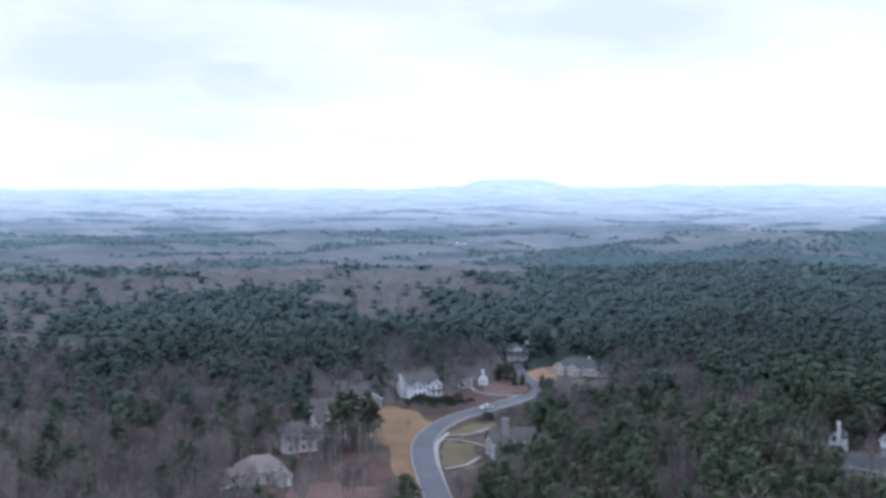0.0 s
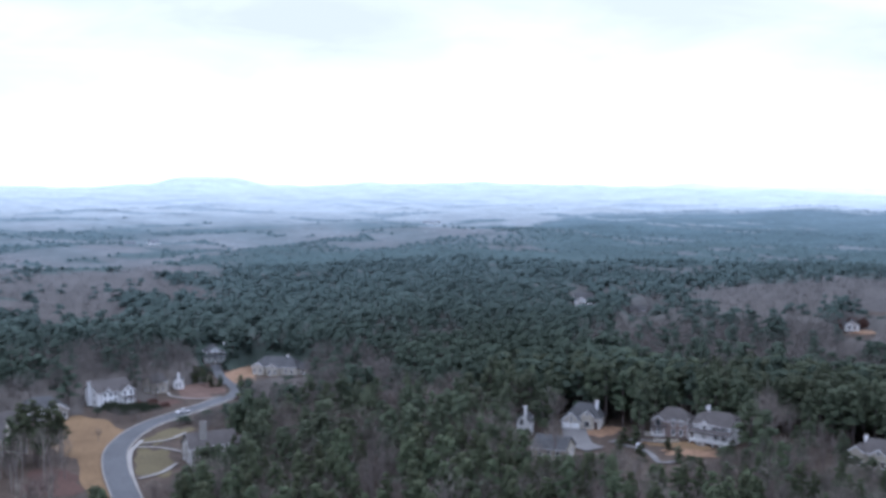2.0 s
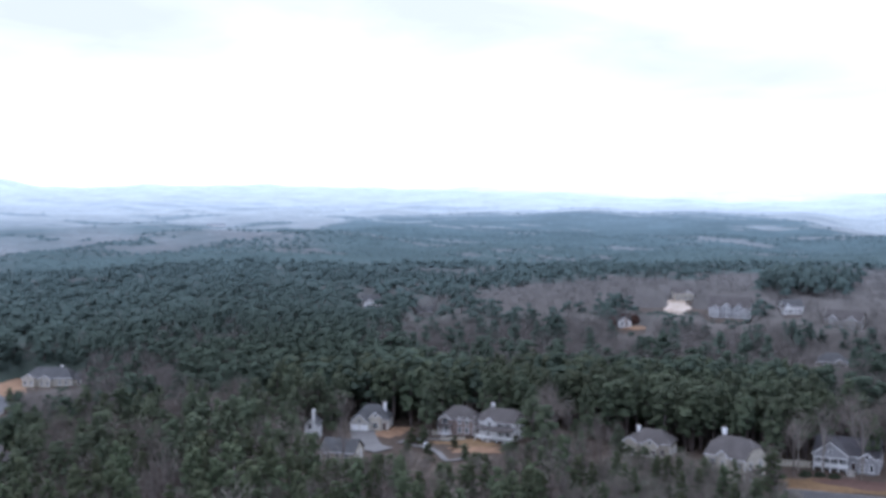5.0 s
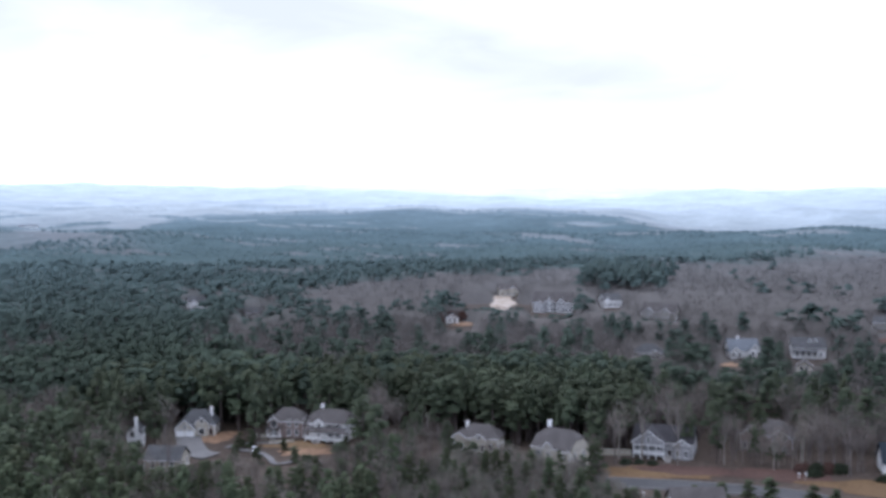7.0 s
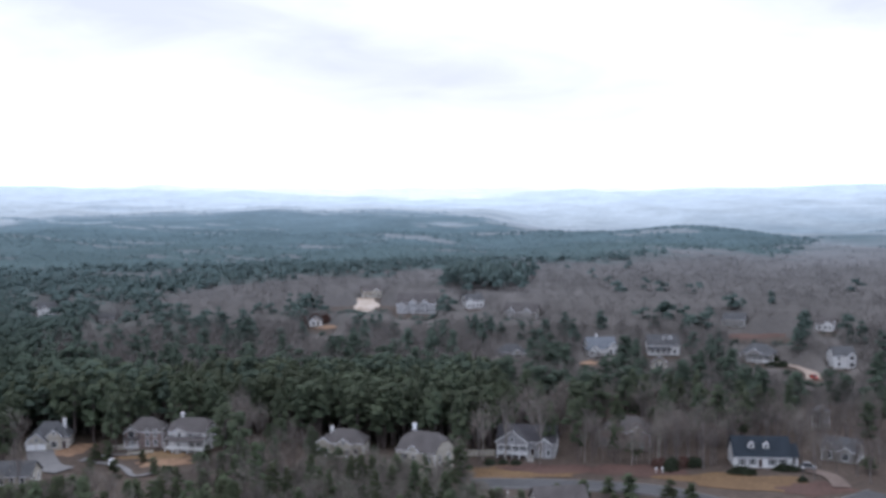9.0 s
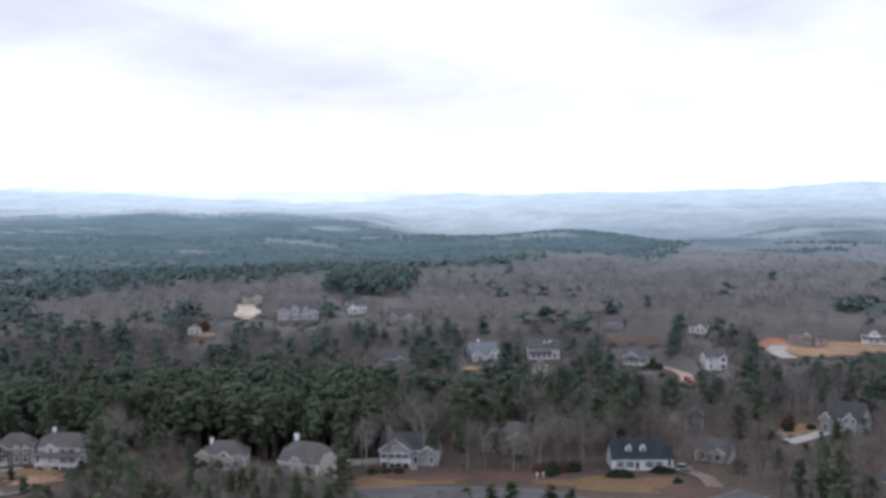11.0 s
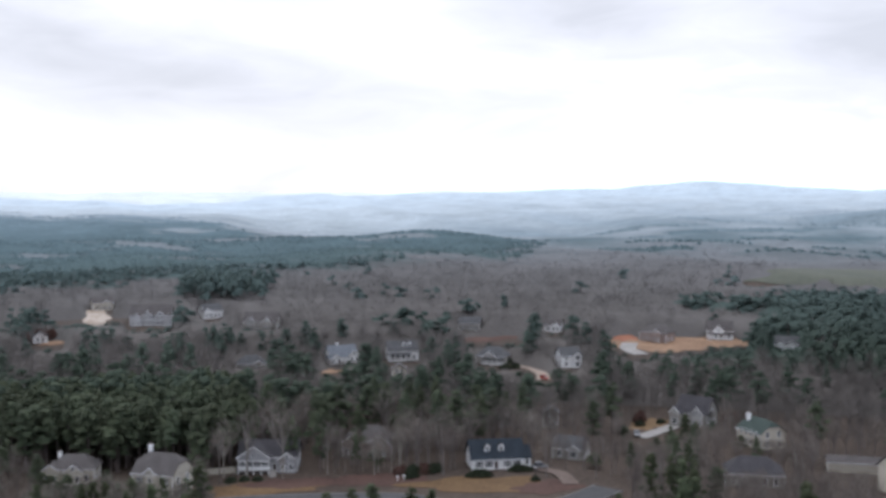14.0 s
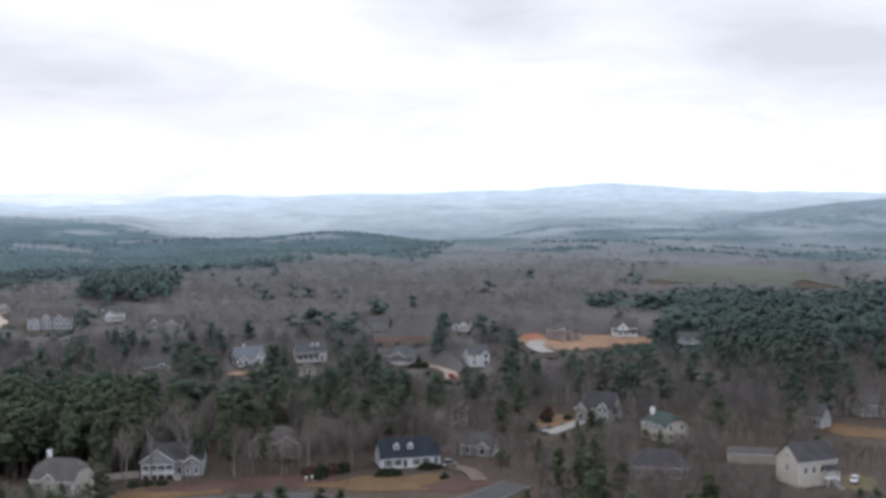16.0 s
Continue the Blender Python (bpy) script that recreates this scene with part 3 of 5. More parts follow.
def sash(w, h):
    """Window frame with a mullion and a crossbar; the pane stands just behind the bars."""
    t = 0.13
    frame_bm = solid((-w / 2 - t, w / 2 + t, -0.1, 0.02, -t, 0), (-w / 2 - t, w / 2 + t, -0.1, 0.02, h, h + t), (-w / 2 - t, -w / 2, -0.1, 0.02, 0, h), (w / 2, w / 2 + t, -0.1, 0.02, 0, h), (-w / 2, w / 2, -0.08, 0.0, h / 2 - 0.04, h / 2 + 0.04))
    return keep_mesh(frame_bm, TRIM), keep_mesh(solid((-w / 2, w / 2, -0.045, 0.01, 0, h)), GLASS)


SASHES = {"tall": sash(0.95, 1.6), "wide": sash(1.7, 1.6), "small": sash(0.8, 1.0)}
SILL = keep_mesh(solid((-0.65, 0.65, -0.2, 0.0, -0.22, -0.13)), TRIM)
LEAF = keep_mesh(solid((-0.2, 0.2, -0.06, 0.0, -0.05, 1.65)), SHUTTER)
POST = keep_mesh(solid((-0.11, 0.11, -0.11, 0.11, 0, 1), (-0.16, 0.16, -0.16, 0.16, 0, 0.05), (-0.16, 0.16, -0.16, 0.16, 0.95, 1)), TRIM)
ENTRY = keep_mesh(solid((-0.5, 0.5, -0.08, 0.0, 0, 2.1)), DOOR)
ENTRY_FRAME = keep_mesh(solid((-0.65, -0.5, -0.12, 0.0, 0, 2.1), (0.5, 0.65, -0.12, 0.0, 0, 2.1), (-0.65, 0.65, -0.12, 0.0, 2.1, 2.3)), TRIM)


def garage_mesh():
    bm = solid((-1.35, 1.35, -0.06, 0.0, 0, 2.2))
    for k in range(4):
        box(bm, -1.28, 1.28, -0.1, -0.05, 0.05 + k * 0.54, 0.5 + k * 0.54)
    return keep_mesh(bm, TRIM)


GARAGE = garage_mesh()


def window(parent, x, y, z, rz=0, kind="tall", shutters=False):
    m = pose(x, y, z, 0, 0, rz)
    w = under("window", SASHES[kind][0], parent, "", m)
    under("pane", SASHES[kind][1], w)
    if kind == "tall":
        under("sill", SILL, w)
        if shutters:
            for s in (-1, 1):
                under("shutter", LEAF, w, "", pose(s * 0.84, 0, 0))


def house(label, x, y, w, d, h, turn=0.0, roof="gable", pitch=0.7, wall=CREAM, cover=ROOF_GREY, chimney=None, gables=(), dormers=(), porch=None, rows=None, garage=(), door=None,
          wing=None, shutters=False, sides=2, hide=0.8, sink=0.0, chimney_wall=None, across=False):
    """A house that turns its front to the camera's place; turn swings it to its right. gables: (centre, width, forward,
    height, foot); porch: (from, to, depth, floor); wing: (side, w, d, h).
    """
    az = math.degrees(math.atan2(x, y))
    top = new("house", None)
    top.matrix_world = pose(x, y, float(land(x, y)) - sink, 0, 0, turn - az)
    top.empty_display_size = 0.5
    tagged(top, label, "house", "houses of the subdivision")
    OPEN.append((x, y, w * 0.5 + 1.5, hide)), FLAT.append((x, y, w * 0.5 + 2.0, d * 0.5 + 2.5, turn - az))
    half, over = d / 2, 0.45
    # body and roof
    if across:
        part("wall", prism(gable_line(w / 2, h, pitch), d, "y", -half), wall, top)
        part("roof", prism(roof_line(w / 2, h, pitch, over), d + 2 * over, "y", -half - over), cover, top)
    elif roof == "gable":
        part("wall", prism(gable_line(half, h, pitch), w, "x", -w / 2), wall, top)
        part("roof", prism(roof_line(half, h, pitch, over), w + 2 * over, "x", -w / 2 - over), cover, top)
    elif roof == "hip":
        part("wall", solid((-w / 2, w / 2, -half, half, -1.5, h)), wall, top)
        e, f, lo, r, hi = w / 2 + over, half + over, h - over * pitch + 0.2, max(w / 2 - half * 0.8, 0.3), h + half * pitch + 0.2
        part("roof", shell([(-e, -f, lo), (e, -f, lo), (e, f, lo), (-e, f, lo), (-r, 0, hi), (r, 0, hi)], [[0, 1, 5, 4], [1, 2, 5], [2, 3, 4, 5], [3, 0, 4]]), cover, top)
    else:
        k = 0.45
        mid = half * k
        outline = [(-half, -1.5), (half, -1.5), (half, h), (mid, h + (half - mid) * pitch), (-mid, h + (half - mid) * pitch), (-half, h)]
        part("wall", prism(outline, w, "x", -w / 2), wall, top)
        e, f, lo, zm, hi, r = w / 2 + over, half + over, h - over * pitch + 0.22, h + (half - mid) * pitch + 0.22, h + half * pitch + 0.22, w / 2 - mid * 0.9
        tops = [(-e, -f, lo), (e, -f, lo), (e, -mid, zm), (r, 0, hi), (-r, 0, hi), (-e, -mid, zm), (e, mid, zm), (e, f, lo), (-e, f, lo), (-e, mid, zm)]
        part("roof", shell(tops, [[0, 1, 2, 3, 4, 5], [2, 6, 3], [7, 8, 9, 4, 3, 6], [9, 5, 4]]), cover, top)
    # eaves and corner boards
    if not across:
        part("gutter", solid((-w / 2 - 0.4, w / 2 + 0.4, -half - over - 0.12, -half - over + 0.02, h - over * pitch + 0.02, h - over * pitch + 0.18)), TRIM, top, "white gutter")
    for sx in (-1, 1):
        part("corner_board", solid((sx * (w / 2 + 0.03) - 0.09, sx * (w / 2 + 0.03) + 0.09, -half - 0.05, -half + 0.1, 0, h - 0.02)), TRIM, top)
    # front gables
    for cx, gw, fwd, gh, *foot in gables:
        g = gw / 2
        wall_bm = prism(gable_line(g, gh, pitch, foot[0] if foot else -1.5), half + fwd, "y", -half - fwd)
        bmesh.ops.translate(wall_bm, verts=wall_bm.verts, vec=(cx, 0, 0))
        part("gable_wall", wall_bm, wall, top)
        roof_bm = prism(roof_line(g, gh, pitch, 0.35), half + fwd + 0.4, "y", -half - fwd - 0.4)
        bmesh.ops.translate(roof_bm, verts=roof_bm.verts, vec=(cx, 0, 0))
        part("gable_roof", roof_bm, cover, top)
        rake = bmesh.new()
        for s in (-1, 1):
            e, z0, z1 = g + 0.35, gh - 0.35 * pitch, gh + g * pitch
            q = [(cx + s * e, -half - fwd - 0.44, z0 - 0.12), (cx, -half - fwd - 0.44, z1 - 0.1), (cx, -half - fwd - 0.44, z1 + 0.22), (cx + s * e, -half - fwd - 0.44, z0 + 0.2)]
            f = [rake.verts.new(p) for p in q]
            b = [rake.verts.new((p[0], p[1] + 0.06, p[2])) for p in q]
            rake.faces.new(f), rake.faces.new(b[::-1])
            for i in range(4):
                rake.faces.new((f[i], b[i], b[(i + 1) % 4], f[(i + 1) % 4]))
        part("rake_board", rake, TRIM, top, "white rake board")
        n = max(1, round(gw / 2.6))
        for storey in range(0 if foot else 2 if gh > 4.6 else 1):
            for i in range(n):
                window(top, cx + (i - (n - 1) / 2) * gw / n, -half - fwd, 0.9 + 2.8 * storey, kind="tall" if n > 1 or gw < 3.5 else "wide")
        if gw * pitch > 3:
            window(top, cx, -half - fwd, gh + 0.15, kind="small")
    # dormers
    for cx, cz in dormers:
        yf = -half + (cz - h) / pitch - 0.15
        deep = 1.7 / pitch
        bm = prism(gable_line(0.75, cz + 1.55, 0.95, cz - 0.1), deep, "y", yf)
        bmesh.ops.translate(bm, verts=bm.verts, vec=(cx, 0, 0))
        dm = part("dormer", bm, TRIM, top, "white dormer")
        bm = prism(roof_line(0.75, cz + 1.55, 0.95, 0.22, 0.12), deep + 0.9, "y", yf - 0.2)
        bmesh.ops.translate(bm, verts=bm.verts, vec=(cx, 0, 0))
        part("dormer_roof", bm, cover, dm)
        window(dm, cx, yf, cz + 0.3, kind="small")
    # chimney
    if chimney:
        cx, cy, cz, *cw = chimney
        cw = cw[0] if cw else 0.45
        c = part("chimney", solid((cx - cw, cx + cw, cy - 0.4, cy + 0.4, -1.5 if abs(cx) > w / 2 - 0.4 or cy < -half else h - 0.5, cz)), chimney_wall or wall, top)
        part("chimney_cap", solid((cx - cw - 0.09, cx + cw + 0.09, cy - 0.49, cy + 0.49, cz, cz + 0.2)), chimney_wall or wall, c)
        part("flue", solid((cx - 0.2, cx + 0.2, cy - 0.2, cy + 0.2, cz + 0.2, cz + 0.55)), STONE, c)
    # front windows and door
    blocked = [(c - g / 2 - 0.7, c + g / 2 + 0.7) for c, g, f, k, *foot in gables if not foot] + [(c - 1.7, c + 1.7) for c in garage]
    rows = rows if rows is not None else (0.9, 3.7) if h > 4.6 else (0.9,)
    n = max(2, int(w / 2.7))
    for zz in rows:
        for i in range(n):
            cx = (i - (n - 1) / 2) * (w - 1.6) / n
            if any(a < cx < b for a, b in blocked) or (door is not None and zz < 2 and abs(cx - door) < 1.3):
                continue
            window(top, cx, -half, zz, shutters=shutters)
        for i in range(sides):
            for sx in (-1, 1):
                window(top, sx * w / 2, (i - (sides - 1) / 2) * d / 2.2, zz, 90 * sx)
    if roof == "gable" and not across and half * pitch > 3:
        for sx in (-1, 1):
            window(top, sx * w / 2, 0, h + 0.4, 90 * sx, "small")
    if door is not None:
        e = under("door", ENTRY, top, "", pose(door, -half - 0.02, 0.3))
        under("door_frame", ENTRY_FRAME, e)
    for cx in garage:
        f = max([fw for c, g, fw, *k in gables if abs(cx - c) < g / 2] + [0])
        under("garage_door", GARAGE, top, "white panelled garage door", pose(cx, -half - f - 0.03, 0))
    if porch:
        a, b, deep, floor = porch
        pr = part("porch", solid((a, b, -half - deep, -half, floor - 0.3, floor)), TRIM, top, "white raised front porch")
        if not any(len(k) > 4 for k in gables):
            part("porch_roof", shell([(a - 0.3, -half - deep - 0.4, floor + 2.45), (b + 0.3, -half - deep - 0.4, floor + 2.45), (b + 0.3, -half + 0.05, floor + 3.2), (a - 0.3, -half + 0.05, floor + 3.2)], [[0, 1, 2, 3]]), cover, pr)
        part("porch_beam", solid((a, b, -half - deep, -half - deep + 0.2, floor + 2.2, floor + 2.5)), TRIM, pr)
        k = max(2, round((b - a) / 2.4)) + 1
        for i in range(k):
            px = a + 0.15 + (b - a - 0.3) * i / (k - 1)
            under("post", POST, pr, "", pose(px, -half - deep + 0.15, floor) @ Matrix.Diagonal((1, 1, 2.3, 1)))
            if floor > 0.8:
                under("post", POST, pr, "", pose(px, -half - deep + 0.15, -0.5) @ Matrix.Diagonal((1.2, 1.2, floor + 0.3, 1)))
        part("railing", solid((a, b, -half - deep + 0.1, -half - deep + 0.16, floor + 0.85, floor + 0.95), *[(a + 0.3 * j, a + 0.3 * j + 0.05, -half - deep + 0.1, -half - deep + 0.16, floor, floor + 0.86) for j in range(int((b - a) / 0.3))]), TRIM, pr)
        mid = door if door is not None else (a + b) / 2
        for j in range(max(1, int(floor / 0.18))):
            part("step", solid((mid - 0.9, mid + 0.9, -half - deep - 0.3 * (j + 1), -half - deep - 0.3 * j - 0.004, -0.6, floor - 0.18 * (j + 1))), CONCRETE, pr)
    if wing:
        side, ww, wd, wh = wing
        sx = w / 2 * side
        bm = prism(gable_line(wd / 2, wh, pitch * 0.8), ww, "x", sx if side > 0 else sx - ww)
        wg = part("wing", bm, wall, top)
        part("wing_roof", prism(roof_line(wd / 2, wh, pitch * 0.8, 0.35), ww + 0.4, "x", sx if side > 0 else sx - ww - 0.4), cover, wg)
        for i in range(max(1, int(ww / 3))):
            window(wg, sx + side * ww * (i + 0.5) / max(1, int(ww / 3)), -wd / 2, 0.9)
    return top


# west street
house("cream two-storey house with a brown roof and tall chimney", -66, 330, 11, 10, 5.6, 14, roof="hip", pitch=0.6, wall=SUNNY_CREAM, cover=ROOF_BROWN, gables=((-2.4, 4.2, 0.7, 5.4),), hide=0)
house("cream gabled house with a pale chimney behind its neighbour", -59, 347, 9, 9, 5.8, 20, wall=SUNNY_CREAM, cover=ROOF_BROWN, chimney=(-1.0, -4.9, 10.6, 0.7), gables=((2.2, 4.0, 1.4, 5.4),), hide=1.5)
house("grey-roofed house with a pale front gable among trees", -56, 398, 14, 10, 4.4, 6, roof="hip", pitch=0.6, wall=GREIGE, cover=ROOF_GREY, gables=((4.4, 7.4, 2.4, 3.9),), hide=0.5)
house("low brown-roofed house beside the grey-roofed house", -66, 378, 9, 8, 3.6, 8, wall=GREIGE, cover=ROOF_BROWN, hide=3)
house("tan-roofed house with a white garage gable", -68.6, 292, 12.5, 9, 4.2, 10, roof="hip", wall=CREAM, cover=ROOF_TAN, gables=((5.2, 4.4, 3.4, 3.0),), garage=(5.2,), wing=(-1, 3.5, 6, 2.6), hide=1.5)
house("white two-storey house with a broad white chimney", -35, 420, 14, 10, 5.4, 28, wall=WHITE, cover=ROOF_BROWN, chimney=(-7.4, 0.5, 8.8, 0.75), gables=((-3.5, 4.5, 1.0, 5.0), (4, 5, 2.2, 5.4)), porch=(1.5, 6.5, 3.6, 0.6), hide=0.3)
house("small grey-green house half hidden by trees", -19, 439, 6.4, 7, 4.4, 34, wall=CREAM, cover=ROOF_GREY, hide=12.5)
house("narrow white gable with a chimney among shrubs", -10, 446, 3.6, 5, 3.6, 0, wall=WHITE, cover=ROOF_GREY, chimney=(0, -2.6, 6.5), across=True, hide=1, sides=1)
house("grey two-storey house with a raised white porch at the street's end", 4.6, 511, 9.6, 8.5, 4.9, 8, wall=WHITE, cover=ROOF_GREY, chimney=(4.9, 0, 8.6), across=True, pitch=0.6, porch=(-5.2, 4.4, 2.4, 1.4), hide=0, chimney_wall=WHITE)
house("long low house with grey hip roofs and a pale chimney", 32, 473, 20, 10, 3.6, -22, roof="hip", wall=CREAM, cover=ROOF_GREY, chimney=(4, 1, 7.6), gables=((-7, 5, 2, 3.6), (0, 5, 2.5, 3.2)), wing=(1, 5, 7, 2.8), hide=0.3, chimney_wall=WHITE)
house("grey-beige house with a brown roof and broad chimney beside dark pines", 1.5, 325, 14, 10, 5.0, 16, wall=GREIGE, cover=ROOF_BROWN, chimney=(-2.6, -2.2, 12.0, 0.95), chimney_wall=GREIGE, wing=(1, 8, 8, 4.0), hide=5.5)
# middle cul-de-sac
house("white gable with a white chimney showing over pines", 95, 311, 3.8, 6, 5.0, -12, wall=WHITE, cover=ROOF_GREY, chimney=(0.8, -3.8, 9.4), across=True, hide=2.5, pitch=0.9)
house("low house with a dark blue-grey roof", 95, 284, 9.5, 8, 3.0, -20, wall=CREAM, cover=ROOF_GREY, hide=11.5)
house("grey-roofed house with a double garage and white gable", 117, 319, 11, 8.5, 3.6, -12, roof="hip", pitch=0.85, wall=CREAM, cover=ROOF_GREY, gables=((1.8, 3.8, 1.2, 4.2), (-2.9, 5.8, 2.6, 2.7)), garage=(-4.4, -1.5), chimney=(3.8, 0, 7.9), door=4.4, hide=0, chimney_wall=WHITE)
house("brown brick two-storey house with a side porch", 139.2, 302, 10.8, 9, 5.0, -14, roof="hip", wall=STONE, cover=ROOF_BROWN, gables=((-3.2, 3.8, 1.2, 5.0),), porch=(-5.2, -1.2, 2, 0.8), hide=0)
house("white two-storey house with a full front porch and brown roof", 148, 290, 11.2, 9, 5.6, -24, wall=WHITE, cover=ROOF_BROWN, roof="clip", chimney=(-3.4, 0.5, 10.0), gables=((-2.2, 3, 0.4, 5.6),), porch=(-6, 6, 2.4, 1.2), door=-1.5, shutters=True, hide=0)
house("cream house with twin front gables behind young trees", 177.5, 254.5, 12, 8.5, 4.2, -14, wall=CREAM, cover=ROOF_BROWN, roof="hip", chimney=(-4, 0.5, 7.6), gables=((-5.2, 4, 1, 4.2), (0.8, 4.4, 1.6, 4.0)), hide=3.2, chimney_wall=WHITE)
house("tall cream house with a clipped grey gable roof", 183, 225, 11.5, 10, 6.4, -32, wall=CREAM, cover=ROOF_BROWN, roof="clip", pitch=0.85, gables=((-0.5, 3, 0.4, 6.6),), chimney=(-4.0, 0.8, 12.2), shutters=True, hide=5.5, chimney_wall=WHITE)
house("white house with a raised porch under a front gable", 218.3, 221.4, 16.3, 10, 4.4, -8, wall=PALE_GREY, cover=ROOF_DARK, gables=((-3.6, 8.8, 2.9, 4.7, 4.0), (5.4, 4.6, 1.4, 4.0)), porch=(-7.9, 0.7, 2.9, 1.5), door=1.9, rows=(1.9,), pitch=0.72, hide=0, shutters=True)
house("brown stone house hidden behind bare trees", 248, 209.5, 14.5, 10, 4.8, -10, wall=STONE, cover=ROOF_BROWN, roof="hip", gables=((4.0, 5.6, 1.6, 4.8), (-4.8, 4.0, 0.8, 4.6)), rows=(), hide=2.6)
house("white cape house with a dark slate-blue roof and two dormers", 258.0, 171.2, 15.0, 10, 3.1, 11, wall=WHITE, cover=ROOF_NAVY, pitch=0.86, dormers=((-2.8, 4.8), (1.2, 4.8)), door=-0.6, rows=(0.8,), wing=(1, 2.2, 7.5, 2.9), shutters=True, hide=0)
house("dark-roofed house at the street's edge below", 184, 177, 12, 9, 2.6, 14, wall=GREIGE, cover=ROOF_BROWN, hide=3)
# east side
house("grey and white house with steep gables", 344.5, 146, 11, 8.5, 4.6, -26, wall=GREIGE, cover=ROOF_DARK, pitch=1.1, gables=((-4.4, 3.8, 3.4, 4.4), (3.4, 4.2, 2.6, 4.8)), hide=1.8)
house("cream house with a dark green roof and white chimney", 326.5, 117.5, 11, 9.5, 5.0, -52, wall=SUNNY_CREAM, cover=ROOF_GREEN, chimney=(-4.2, -1.6, 9.2, 0.75), roof="clip", hide=3.6, chimney_wall=WHITE)
house("grey house with a dark roof behind bare trees", 283, 104.5, 15, 10, 3.6, 4, wall=GREIGE, cover=ROOF_DARK, roof="hip", hide=5)
house("cream house with a dark roof and a small porch", 297, 68, 12, 9.5, 6.9, 38, wall=SUNNY_CREAM, cover=ROOF_DARK, pitch=0.8, porch=(1.6, 5.6, 2.0, 2.2), rows=(3.6,), sides=1, hide=1.0)
house("long low cream outbuilding behind the cream house", 311.5, 86, 14, 6, 2.8, 6, wall=CREAM, cover=ROOF_BROWN, pitch=0.4, rows=(), hide=2)
house("white gable end among bare trees", 370, 80, 6, 6.5, 4.0, -30, wall=PALE_GREY, cover=ROOF_GREY, pitch=1.0, hide=15)
house("pale house with a reddish tree beside it", 398, 69, 8, 8, 4.0, 30, wall=GREIGE, cover=ROOF_BROWN, hide=12)
# far slope
house("small white house beside red-leaved trees", 315, 476, 6.5, 6, 3.2, 0, wall=WHITE, cover=ROOF_GREY, across=True, hide=0.6)
house("new house at the head of a pale graded lot", 411, 556, 12, 9, 4.4, 10, wall=CREAM, cover=ROOF_BROWN, gables=((2, 5, 1.5, 4.4),), hide=0)
house("large cream house with several gables and a grey roof", 387, 480, 22, 11, 5.8, -6, wall=LIGHT_GREY, cover=ROOF_BROWN, pitch=0.9, gables=((-7.6, 5.6, 2.2, 4.2), (-1.5, 4, 1, 6.2), (5.0, 4.4, 1.6, 5.8), (9.0, 4.6, 3.2, 4.0)), hide=0.5)
house("grey-roofed house with a white end wall", 425, 475, 11, 9, 4.6, 24, wall=WHITE, cover=ROOF_GREY, gables=((-4, 4, 1, 4.4),), hide=1)
house("brown house among bare trees on the slope", 413, 421, 18, 10, 4.6, -14, wall=GREIGE, cover=ROOF_BROWN, gables=((4, 5, 1.4, 4.6), (-5, 4, 1, 5.0)), pitch=0.9, hide=3)
house("low grey house half hidden by trees", 331, 345, 12, 9, 3.0, 0, wall=GREIGE, cover=ROOF_GREY, roof="hip", gables=((3, 4, 1.4, 3.0),), hide=3)
house("house with pale blue-grey roofs and white chimney", 369, 326.5, 12.8, 11, 2.8, 16, wall=WHITE, cover=ROOF_BLUE, pitch=0.8, chimney=(-1.5, 1, 8.4), gables=((4.4, 5, 1, 3.6), (-4.6, 5, 3, 2.6)), hide=1.6, chimney_wall=WHITE)
house("dark-roofed white house with paired dormers", 389, 307, 13.8, 9.5, 4.6, 8, wall=WHITE, cover=ROOF_GREY, pitch=0.8, dormers=((0.6, 6.4), (3.0, 6.4)), porch=(-7, 3, 2.2, 0.6), hide=0.4)
house("pale gable end below the white house", 350, 278, 5.5, 7, 5.0, 0, wall=CREAM, cover=ROOF_BROWN, across=True, hide=4)
house("pale house at the wood's edge", 476.5, 328.5, 11, 8, 4.2, -10, wall=GREIGE, cover=ROOF_GREY, hide=2.5)
house("grey hip-roofed house with a gabled white porch", 406.4, 268.3, 13.5, 10, 3.8, -12, wall=GREIGE, cover=ROOF_GREY, roof="hip", gables=((-0.6, 7, 2.4, 3.4),), porch=(-3.6, 6, 3, 0.8), hide=0)
house("white two-gabled house at the end of a sandy drive", 419, 237, 9, 9, 5.2, 20, wall=WHITE, cover=ROOF_GREY, gables=((2.4, 3.6, 1.2, 5.4),), hide=0.5)
house("small white house on the far slope", 500, 290.5, 8.5, 7.5, 3.6, -16, wall=WHITE, cover=ROOF_BROWN, gables=((2, 4, 1, 3.6),), hide=0.6)
house("grey-brown house on a cleared orange lot", 503, 232.5, 14, 10, 4.6, -28, wall=STONE, cover=ROOF_BROWN, roof="hip", gables=((3, 5, 2, 4.6),), hide=0)
house("white house with a central gable on a cleared lot", 526.5, 209, 12.5, 9, 4.6, 4, wall=WHITE, cover=ROOF_BROWN, pitch=0.95, gables=((-1, 5.6, 1, 4.4),), porch=(-6, 6, 1.8, 0.5), hide=0)
house("pale house with gables behind pines", 506.5, 168, 11, 9, 4.4, 0, wall=WHITE, cover=ROOF_GREY, gables=((2, 4, 1, 4.4), (-3, 3.4, 0.8, 4.2)), hide=3.4)
house("pale house deep in the pine woods", 239, 654, 11, 9, 4.4, 10, wall=WHITE, cover=ROOF_GREY, gables=((-2, 4, 1, 4.2),), hide=1)
